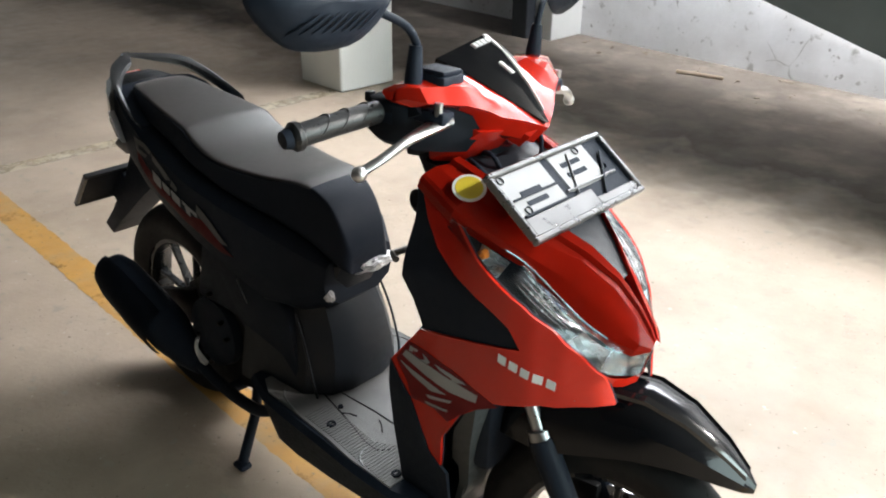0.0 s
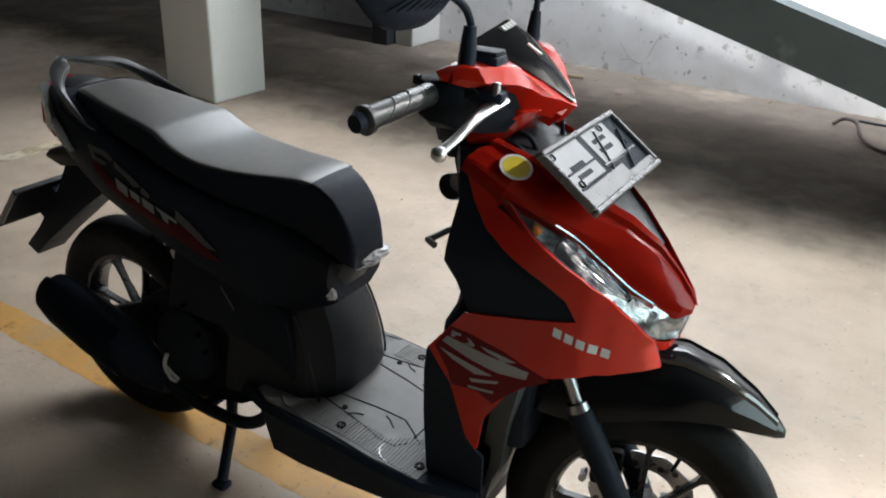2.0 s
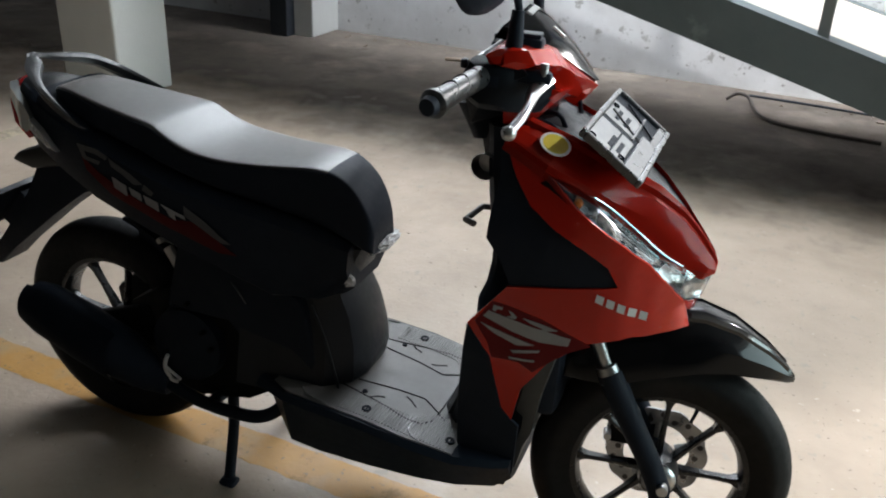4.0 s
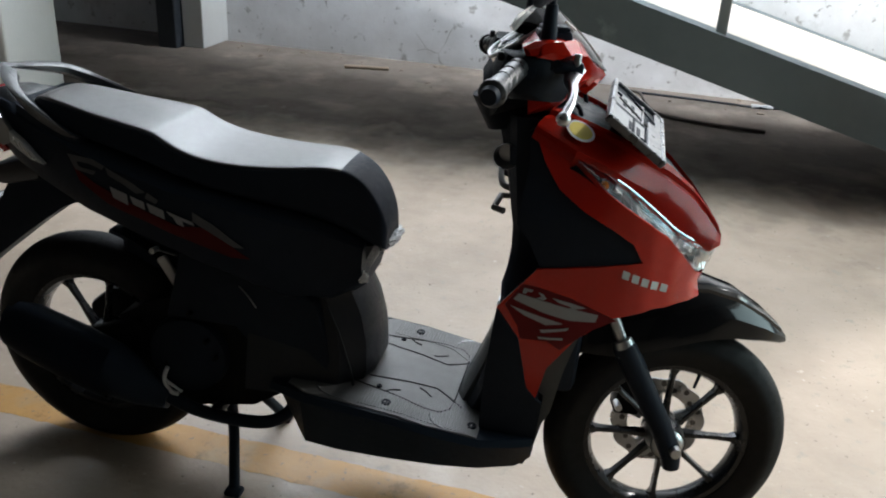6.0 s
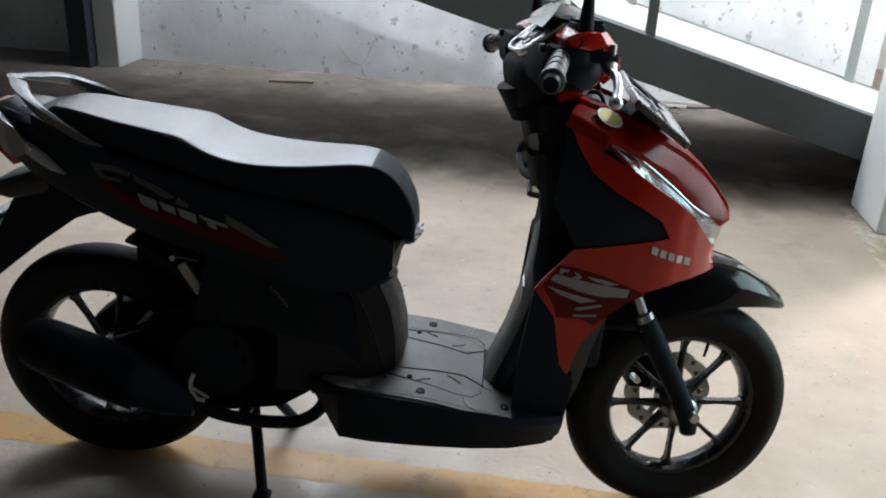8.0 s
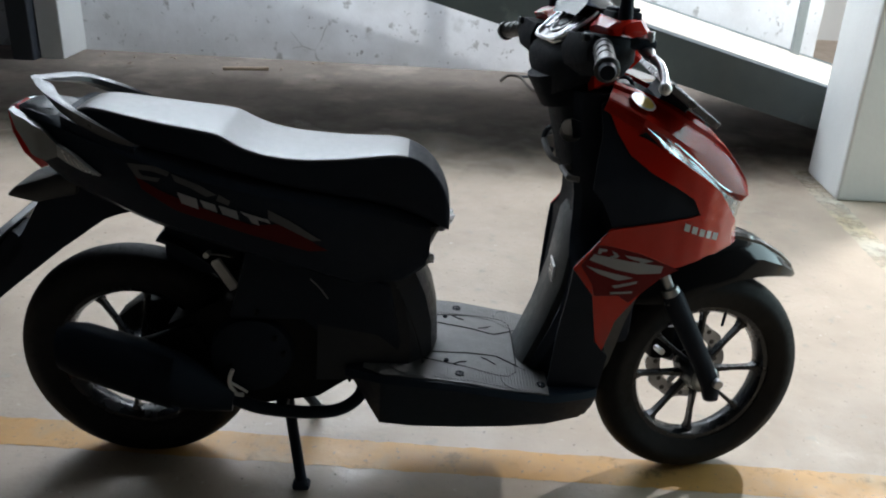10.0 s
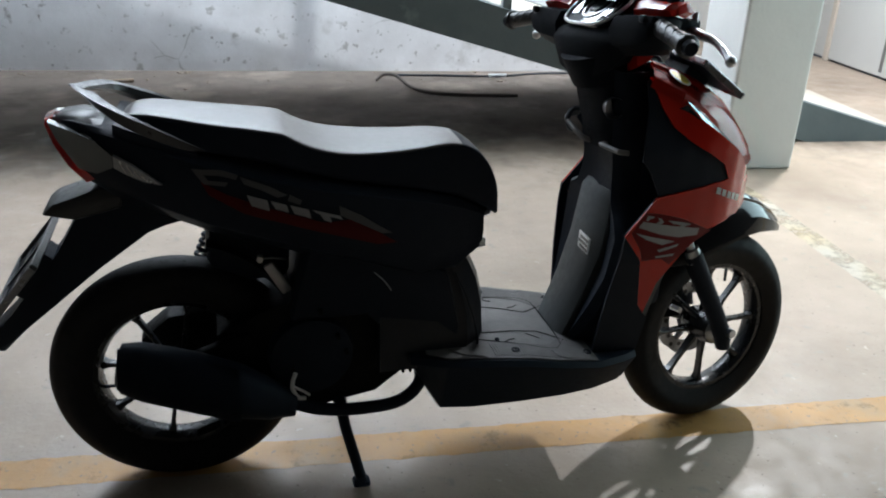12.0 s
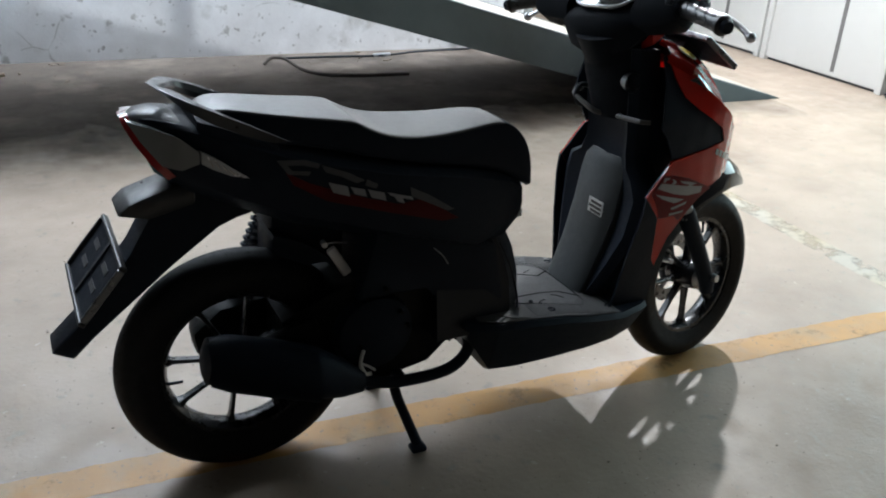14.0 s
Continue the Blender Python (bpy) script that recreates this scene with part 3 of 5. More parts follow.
for s in (-1, 1):
    strip = loft_bm([[(x, s * h * 0.52, z + r * 0.6 + 0.004), (x, s * h * 0.64, z + r * 0.1 + 0.003), (x, s * h * 0.64, z - 0.004), (x, s * h * 0.52, z - 0.002)] for x, z, h, d, r in guard[3:8]])
    turned("guard_ridge", strip, GLOSS_BLACK, front_guard)

# --- body shell widths ---
def front_half(x, z):
    w = table(x, [(0.88, 0.178), (0.94, 0.177), (1.0, 0.173), (1.06, 0.166), (1.11, 0.157), (1.145, 0.146), (1.187, 0.120), (1.22, 0.090), (1.25, 0.054)])
    w -= 0.034 * max(0, (z - 0.72) / 0.14) * max(0, min(1, (1.10 - x) / 0.1))
    return w - 0.030 * max(0, (0.50 - z) / 0.15)


RED_SIDE = [(0.932, 0.858), (1.006, 0.822), (1.057, 0.777), (1.10, 0.749), (1.137, 0.726), (1.176, 0.696), (1.206, 0.660), (1.236, 0.620), (1.250, 0.570), (1.17, 0.566), (1.10, 0.547), (1.048, 0.500),
            (1.006, 0.429), (0.993, 0.352), (0.974, 0.376), (0.950, 0.490), (0.907, 0.545), (0.967, 0.626), (1.05, 0.640), (1.138, 0.655), (1.119, 0.688), (1.077, 0.714), (1.030, 0.738), (0.986, 0.768), (0.958, 0.806)]
BLACK_SIDE = [(0.986, 0.768), (1.030, 0.738), (1.077, 0.714), (1.119, 0.688), (1.138, 0.655), (1.05, 0.640), (0.970, 0.630), (0.948, 0.674), (0.924, 0.703), (0.926, 0.745), (0.932, 0.800), (0.925, 0.853), (0.932, 0.858), (0.958, 0.805)]
LOWER_SIDE = [(0.907, 0.545), (0.950, 0.490), (0.974, 0.376), (0.993, 0.352), (1.006, 0.340), (1.000, 0.215), (0.985, 0.176), (0.905, 0.170), (0.893, 0.262), (0.896, 0.40)]
LINER_SIDE = [(1.006, 0.429), (1.041, 0.494), (1.06, 0.520), (1.035, 0.40), (1.022, 0.30), (1.000, 0.240), (1.006, 0.340), (0.993, 0.352)]
DECAL_STRIPES = [[(0.934, 0.566), (0.942, 0.578), (1.014, 0.564), (1.08, 0.554), (1.077, 0.540), (1.032, 0.538), (0.985, 0.548)], [(0.930, 0.553), (0.975, 0.541), (1.023, 0.530), (0.994, 0.524), (0.955, 0.538)],
                 [(0.985, 0.513), (1.034, 0.523), (1.032, 0.518), (0.99, 0.508)], [(0.983, 0.499), (1.027, 0.502), (1.026, 0.4975), (0.985, 0.4945)],
                 [(0.950, 0.590), (0.966, 0.588), (0.964, 0.584), (0.956, 0.584), (0.954, 0.579), (0.948, 0.580)], [(0.975, 0.585), (0.983, 0.582), (0.990, 0.575), (0.985, 0.571), (0.972, 0.573), (0.981, 0.577)],
                 [(1.000, 0.577), (1.030, 0.572), (1.058, 0.565), (1.030, 0.558), (1.033, 0.564), (1.012, 0.570)]]
DARK_DECAL = [(0.920, 0.553), (0.946, 0.596), (0.975, 0.593), (1.03, 0.580), (1.09, 0.555), (1.112, 0.545), (1.07, 0.522), (1.035, 0.486), (1.024, 0.474), (1.0, 0.4905), (0.953, 0.489), (0.946, 0.515)]
front_shell = part("front_fairing", box_bm((0.955, -0.10, 0.34), (1.06, 0.10, 0.80), 0.02), BLACK, scooter, "black inner frame of the front fairing")
for s in (-1, 1):
    side_panel = part("side_fairing", panel_bm(RED_SIDE, front_half, s, 0.005, 5), RED, front_shell, "glossy red side fairing with silver decals")
    part("inner_lining", panel_bm(RED_SIDE, front_half, s, 0.003, 5, -0.0062), BLACK, front_shell, "black inner lining of the fairing")
    part("inner_side_cover", panel_bm(BLACK_SIDE, front_half, s, 0.005, 4, -0.004), BLACK, front_shell)
    part("lower_side_cover", panel_bm(LOWER_SIDE, front_half, s, 0.006, 4, 0.002), BLACK, front_shell)
    part("wheel_arch_liner", panel_bm(LINER_SIDE, front_half, s, 0.05, 3, -0.03), LINER, front_shell, "dark grey liner behind the front wheel")
    part("dark_decal", panel_bm(DARK_DECAL, front_half, s, 0.001, 4, 0.0008), WINE_RED, side_panel, "dark red decal")
    for st in DECAL_STRIPES:
        part("silver_decal", panel_bm(st, front_half, s, 0.001, 3, 0.0022), DECAL, side_panel)
    for k in range(5):
        x, z = 1.108 + 0.0168 * k, 0.6345 - 0.0066 * k
        bar = [(x, z - 0.0070), (x + 0.0118, z - 0.0112), (x + 0.0128, z + 0.0028), (x + 0.001, z + 0.0070)]
        part("lettering_bar", panel_bm(bar, front_half, s, 0.001, 1, 0.0016), LETTER, side_panel)

# wheel arch liner across, behind the front wheel
liner = []
for x, z in ((1.00, 0.215), (1.015, 0.30), (1.03, 0.40), (1.055, 0.50), (1.09, 0.56), (1.15, 0.585), (1.21, 0.58)):
    liner.append([(x, -0.10, z), (x, -0.05, z + 0.003), (x, 0.05, z + 0.003), (x, 0.10, z), (x - 0.012, 0.10, z + 0.008), (x - 0.012, -0.10, z + 0.008)])
part("front_liner", loft_bm(liner), LINER, front_shell)

# front cowl between the headlights, with its dark insert
STATIONS = [((0.932, 0.148, 0.857), (0.936, 0.141, 0.867), (0.955, 0.088, 0.880), (0.962, 0.880)), ((1.002, 0.154, 0.825), (1.006, 0.147, 0.838), (1.024, 0.080, 0.858), (1.030, 0.858)),
            ((1.050, 0.133, 0.801), (1.054, 0.125, 0.812), (1.072, 0.070, 0.838), (1.078, 0.836)), ((1.099, 0.098, 0.767), (1.104, 0.091, 0.780), (1.116, 0.054, 0.815), (1.122, 0.812)),
            ((1.150, 0.081, 0.727), (1.160, 0.054, 0.764), (1.164, 0.030, 0.788), (1.166, 0.785)), ((1.190, 0.066, 0.694), (1.212, 0.036, 0.729), (1.206, 0.012, 0.752), (1.208, 0.750)),
            ((1.232, 0.050, 0.670), (1.246, 0.026, 0.694), (1.240, 0.005, 0.714), (1.240, 0.714)), ((1.258, 0.034, 0.660), (1.264, 0.018, 0.671), (1.264, 0.003, 0.684), (1.264, 0.684))]
for s in (-1, 1):
    rows = []
    for e, k, c, m in STATIONS:
        e, k, c = (Vector((a, s * b, z)) for a, b, z in (e, k, c))
        arm = min(0.016, abs(c.y) * 0.6 + 0.004)
        lip = c.lerp(k, min(0.8, arm / max(0.002, (c - k).length)))
        rows.append([e + Vector((-0.004, 0, -0.012)), e, e.lerp(k, 0.5) + Vector((0.001, s * 0.001, 0.002)), k, k.lerp(lip, 0.5) + Vector((0, 0, 0.003)), lip + Vector((0, 0, -0.001)), lip.lerp(c, 0.25) + Vector((0.001, 0, 0.005)), c + Vector((0, 0, 0.005)), c + Vector((-0.003, -s * 0.002, -0.010))])
    rows.append([(1.273, s * 0.016 * (1 - k / 8), 0.656 + 0.002 * k) for k in range(9)])
    cowl_bm = loft_bm(rows, caps=False, closed=False)
    bmesh.ops.solidify(cowl_bm, geom=cowl_bm.faces[:], thickness=0.003)
    part("front_cowl", cowl_bm, RED, front_shell, "glossy red front cowl between the headlights", angle=14)
insert = []
for e, k, (cx, cy, cz), (mx, mz) in STATIONS[:6]:
    insert.append([(cx, -cy * 0.99, cz - 0.004), (cx + (mx - cx) * 0.7, -cy * 0.45, mz - 0.002), (mx, 0, mz), (cx + (mx - cx) * 0.7, cy * 0.45, mz - 0.002), (cx, cy * 0.99, cz - 0.004), (cx - 0.01, cy * 0.9, cz - 0.024), (cx - 0.01, -cy * 0.9, cz - 0.024)])
part("cowl_insert", loft_bm(insert), GREY_PLASTIC, front_shell, "dark grey wedge-shaped cowl insert")
# round sticker on the right shoulder
STICK_AT = Matrix.Translation((1.004, -0.119, 0.8575)) @ Vector((0.33, -0.33, 0.88)).to_track_quat("Z", "Y").to_matrix().to_4x4() @ Matrix.Rotation(radians(90), 4, "X")
sticker_bm = lathe_bm([(0.0001, 0), (0.025, 0), (0.025, 0.0012), (0.0001, 0.0012)], 32)
sticker_bm.transform(STICK_AT)
sticker = part("round_sticker", sticker_bm, WHITE_DECAL, front_shell, "round yellow and white sticker")
for r0, r1, mat_s, lift in ((0.0, 0.0205, STICKER, 0.0018),):
    face = lathe_bm([(0.0001, -lift), (r1, -lift), (r1, lift), (0.0001, lift)], 32)
    face.transform(STICK_AT)
    part("sticker_face", face, mat_s, sticker)

# headlights: dark housing, reflector bowls, clear cover
UPPER = [(1.003, 0.154, 0.822), (1.050, 0.133, 0.799), (1.099, 0.098, 0.764), (1.150, 0.081, 0.724), (1.190, 0.066, 0.691), (1.232, 0.045, 0.667), (1.268, 0.003, 0.656)]
LOWER = [(1.008, 0.163, 0.815), (1.057, 0.160, 0.774), (1.100, 0.153, 0.747), (1.137, 0.145, 0.724), (1.178, 0.121, 0.693), (1.229, 0.077, 0.630), (1.256, 0.003, 0.598)]
for s in (-1, 1):
    up = curve_points([(x, s * y, z) for x, y, z in UPPER], 4)
    lo = curve_points([(x, s * y, z) for x, y, z in LOWER], 4)
    def strip_rows(push, depth):
        out = []
        for a, b in zip(up, lo):
            row = []
            for f in (0, 0.25, 0.5, 0.75, 1):
                p = a.lerp(b, f)
                n = Vector((0.62, s * 0.42, 0.66)).normalized()
                row.append(p + n * (push * math.sin(math.pi * f) - depth))
            out.append(row)
        return out
    house = loft_bm(strip_rows(-0.026, 0.002), caps=False, closed=False)
    bmesh.ops.solidify(house, geom=house.faces[:], thickness=0.004)
    lamp = part("headlight", house, LAMP_DARK, front_shell, "swept-back clear headlight with amber indicator")
    glass = loft_bm(strip_rows(0.004, -0.001), caps=False, closed=False)
    bmesh.ops.solidify(glass, geom=glass.faces[:], thickness=0.002)
    lens = part("lens", glass, GLASS, lamp, "clear moulded lens")
    lens.visible_shadow = False
    rows = strip_rows(-0.015, 0.001)
    for t0, t1, f0, f1 in ((17, 20, 0.30, 0.96), (20, 24, 0.12, 0.96), (4, 7, 0.25, 0.90)):
        quad = []
        for i in range(t0, min(t1 + 1, len(rows))):
            a, b = rows[i][0], rows[i][4]
            dip = Vector((0.62, s * 0.42, 0.66)) * (-0.017 if t0 < i < t1 else -0.003)
            quad.append([a.lerp(b, f0), a.lerp(b, f0 * 0.7 + f1 * 0.3) + dip, a.lerp(b, f0 * 0.35 + f1 * 0.65) + dip * 1.2, a.lerp(b, f1)])
        bowl = loft_bm(quad, caps=False, closed=False)
        bmesh.ops.solidify(bowl, geom=bowl.faces[:], thickness=0.002)
        part("reflector", bowl, REFLECTOR, lamp, "faceted bright reflector", angle=20)
    for f in (0.22, 0.36, 0.5, 0.64):
        guide = [rows[i][0].lerp(rows[i][4], f + 0.012 * (i - 9)) for i in range(9, 17)]
        part("light_guide", tube_bm(guide, [0.0005] + [0.0012] * 6 + [0.0005], 6), REFLECTOR, lamp, "thin bright light guide")
    edge_line = [p + Vector((0.62, s * 0.42, 0.66)) * 0.001 for p in up[6:20]]
    part("lens_edge", tube_bm(edge_line, 0.0016, 6), REFLECTOR, lamp, "bright moulded edge of the lens")
    part("amber_bulb", lathe_bm([(0.0001, -0.010), (0.007, -0.006), (0.008, 0.004), (0.0001, 0.006)], 14, (1.056, s * 0.142, 0.778)), AMBER, lamp, "amber indicator bulb")
chin_top = [(1.229, -0.076, 0.625), (1.243, -0.056, 0.615), (1.251, -0.03, 0.606), (1.255, 0, 0.602), (1.251, 0.03, 0.606), (1.243, 0.056, 0.615), (1.229, 0.076, 0.625)]
chin = [(x - 0.004, y, z - 0.017) for x, y, z in chin_top]
part("chin", loft_bm([[(x - 0.04, y, z + 0.006) for x, y, z in chin], chin, chin_top], caps=False, closed=False), RED, front_shell)

# front number plate frame on its bracket (left blank)
PLATE_AT = Matrix.Translation((1.0935, 0, 0.858)) @ Matrix(((0, 0.827, 0.562, 0), (1, 0, 0, 0), (0, -0.562, 0.827, 0), (0, 0, 0, 1)))


def plate_piece(name, low, high, mat, parent, label="", bevel=0.0015, place=None, spin=0.0):
    bm = box_bm(low, high, bevel, 1)
    if spin:
        mid = Vector([(a + b) / 2 for a, b in zip(low, high)])
        bm.transform(Matrix.Translation(mid) @ Matrix.Rotation(spin, 4, "Z") @ Matrix.Translation(-mid))
    bm.transform(place if place is not None else PLATE_AT)
    return part(name, bm, mat, parent, label, smooth=False)


def plate_frame(place, w, h, label, bare, rail=None):
    rail = rail or PLATE
    base = plate_piece("number_plate_frame", (-w + 0.006, -h + 0.006, -0.006), (w - 0.006, h - 0.006, -0.001), bare, scooter, label, 0.001, place)
    rim = 0.0085
    plate_piece("frame_rail", (-w, -h, -0.008), (w, -h + rim, 0.006), rail, base, "", 0.002, place)
    plate_piece("frame_rail", (-w, h - rim, -0.008), (w, h, 0.006), rail, base, "", 0.002, place)
    plate_piece("frame_rail", (-w, -h + rim, -0.008), (-w + rim, h - rim, 0.006), rail, base, "", 0.002, place)
    # Always silver: on the rear frame this rail paints its lit edge.
    plate_piece("frame_rail", (w - rim, -h + rim, -0.008), (w, h - rim, 0.006), PLATE, base, "", 0.002, place)
    return base


front_plate = plate_frame(PLATE_AT, 0.137, 0.0605, "silver grey number plate frame without a plate", BLACK)
# v runs from the upper edge (-) to the lower edge (+)
plate_piece("lower_band", (-0.129, 0.022, -0.002), (0.030, 0.052, 0.0045), PLATE, front_plate)
plate_piece("lower_band", (0.030, 0.038, -0.002), (0.129, 0.052, 0.004), PLATE, front_plate)
plate_piece("backing_web", (-0.128, -0.052, -0.003), (-0.020, 0.018, 0.0005), PLATE_WEB, front_plate)
plate_piece("backing_web", (-0.004, -0.052, -0.003), (0.088, 0.014, 0.0005), PLATE_WEB, front_plate)
plate_piece("cross_rib", (0.018, -0.050, 0.0), (0.022, 0.030, 0.0035), PLATE, front_plate, spin=0.5)
plate_piece("cross_rib", (-0.016, 0.008, 0.0), (0.112, 0.013, 0.0035), PLATE, front_plate)
for u, v in ((-0.100, -0.018), (-0.100, -0.001), (0.012, -0.034), (0.012, -0.016)):
    plate_piece("slot", (u, v, 0.0006), (u + 0.046, v + 0.008, 0.0014), BLACK, front_plate, "", 0)
for v in (-0.012, 0.016):
    plate_piece("brace", (-0.122, v + 0.002, 0.0008), (-0.020, v + 0.005, 0.004), BLACK, front_plate, "", 0, spin=0.0 if v > 0 else 0)
plate_piece("brace", (0.040, 0.004, 0.0008), (0.126, 0.008, 0.004), BLACK, front_plate, "", 0, spin=-0.9)
for u, v in ((-0.108, 0.012), (0.094, -0.004), (-0.118, -0.044), (0.062, -0.044)):
    b = lathe_bm([(0.0001, -0.004), (0.005, -0.004), (0.006, 0.0), (0.006, 0.002)], 10)
    b.transform(PLATE_AT @ Matrix.Translation((u, v, 0.001)) @ Matrix.Rotation(radians(90), 4, "X"))
    part("bolt", b, BLACK, front_plate)
plate_piece("bracket", (-0.05, -0.03, -0.045), (0.05, 0.03, -0.006), BLACK, front_plate, "black mounting bracket", 0.004)

# leg shield facing the rider
shield = []
for z, x, hw in ((0.255, 0.852, 0.080), (0.30, 0.866, 0.102), (0.36, 0.882, 0.130), (0.43, 0.898, 0.158), (0.52, 0.906, 0.168), (0.565, 0.902, 0.148), (0.585, 0.906, 0.112), (0.62, 0.908, 0.098), (0.66, 0.906, 0.096), (0.70, 0.898, 0.100), (0.78, 0.888, 0.102), (0.862, 0.880, 0.100)):
    shield.append([(x + 0.055, -hw, z), (x + 0.016, -hw * 0.97, z), (x + 0.002, -hw * 0.80, z), (x + 0.018, -hw * 0.45, z), (x + 0.012, 0, z), (x + 0.018, hw * 0.45, z), (x + 0.002, hw * 0.80, z), (x + 0.016, hw * 0.97, z), (x + 0.055, hw, z),
                   (x + 0.075, hw * 0.9, z), (x + 0.07, 0, z), (x + 0.075, -hw * 0.9, z)])
leg_shield = part("leg_shield", loft_bm(shield), BLACK, scooter, "black inner leg shield with a pocket and bag hook")
spine = [[(x - d, -w, z), (x - d - 0.012, -w * 0.7, z), (x - d - 0.012, w * 0.7, z), (x - d, w, z), (x + 0.03, w, z), (x + 0.03, -w, z)] for z, x, d, w in ((0.262, 0.862, 0.015, 0.030), (0.36, 0.892, 0.010, 0.032), (0.46, 0.912, 0.004, 0.035), (0.58, 0.922, 0.0, 0.034), (0.600, 0.928, -0.004, 0.030))]
spine_bm = loft_bm(spine)
spine_bm.transform(Matrix.Translation((0, 0.010, 0)) @ Matrix.Diagonal((1, 2.35, 1, 1)))
spine_part = part("centre_rib", spine_bm, LINER, leg_shield, "grey central rib with a warning label")
part("warning_label", box_bm((0.8935, -0.044, 0.437), (0.8965, 0.012, 0.487), 0), LETTER, spine_part, "small grey printed label")
for k in range(4):
    part("label_bar", box_bm((0.8925, -0.040, 0.442 + 0.011 * k), (0.8937, 0.008 - 0.006 * (k % 2), 0.449 + 0.011 * k), 0), DECAL_DARK, spine_part)
part("pocket_lip", tube_bm([(0.900, -0.055, 0.706), (0.880, -0.066, 0.708), (0.880, -0.150, 0.716), (0.898, -0.160, 0.716)], 0.0055, 8), MAT_GREY, leg_shield, "pale edge of the open pocket")
part("pocket_lip", tube_bm(curve_points([(0.892, 0.006, 0.696), (0.872, 0.012, 0.702), (0.862, 0.050, 0.716), (0.864, 0.088, 0.728), (0.895, 0.100, 0.734)], 4), 0.006, 8), MAT_GREY, leg_shield, "pale edge of the open pocket")
hook = tube_bm(curve_points([(0.905, 0.075, 0.742), (0.872, 0.075, 0.748), (0.860, 0.074, 0.728), (0.866, 0.072, 0.706), (0.882, 0.07, 0.70)], 5), 0.006, 8)
part("bag_hook", hook, GREY_PLASTIC, leg_shield, "folding bag hook")
part("ignition_lock", lathe_bm([(0.0001, 0.012), (0.016, 0.012), (0.019, 0.004), (0.022, -0.012)], 20, (0.885, -0.085, 0.79)), STEEL, leg_shield, "round ignition lock")

# --- floorboard ---
board = []
for x, z, hw, low in ((0.480, 0.287, 0.164, 0.262), (0.552, 0.286, 0.187, 0.150), (0.62, 0.284, 0.191, 0.148), (0.72, 0.277, 0.191, 0.151), (0.82, 0.263, 0.187, 0.155), (0.90, 0.253, 0.178, 0.160), (0.97, 0.252, 0.155, 0.165), (0.998, 0.252, 0.140, 0.182)):
    board.append([(x, -hw, z - 0.010), (x, -hw + 0.010, z), (x, 0, z + 0.001), (x, hw - 0.010, z), (x, hw, z - 0.010), (x, hw - 0.034, low + 0.01), (x, hw - 0.058, low), (x, -hw + 0.058, low), (x, -hw + 0.034, low + 0.01)])
floorboard = part("floorboard", loft_bm(board), BLACK, scooter, "black floorboard skirt", angle=30)


def board_z(x):
    return table(x, [(0.495, 0.289), (0.55, 0.288), (0.62, 0.284), (0.72, 0.277), (0.82, 0.263), (0.90, 0.253)]) + 0.0015


def on_board(name, poly, mat, parent, thick, label=""):
    bm = bmesh.new()
    bm.faces.new([bm.verts.new((x, y, 0)) for x, y in poly])
    bm.normal_update()
    bmesh.ops.triangulate(bm, faces=bm.faces[:])
    for _ in range(3):
        bmesh.ops.subdivide_edges(bm, edges=[e for e in bm.edges if abs(e.verts[0].co.x - e.verts[1].co.x) > 0.03], cuts=1)
        bmesh.ops.triangulate(bm, faces=[f for f in bm.faces if len(f.verts) > 3])
    up = bmesh.ops.extrude_face_region(bm, geom=bm.faces[:])
    raised = {v for v in up["geom"] if isinstance(v, bmesh.types.BMVert)}
    for v in bm.verts:
        v.co.z = board_z(v.co.x) + (thick if v in raised else -0.001)
    return part(name, bm, mat, parent, label, angle=25)


tread = on_board("foot_mat", [(0.515, -0.152), (0.555, -0.173), (0.80, -0.175), (0.895, -0.166), (0.895, 0.166), (0.80, 0.175), (0.555, 0.173), (0.515, 0.152)], MAT_GREY, floorboard, 0.0015, "grey ribbed foot tread")
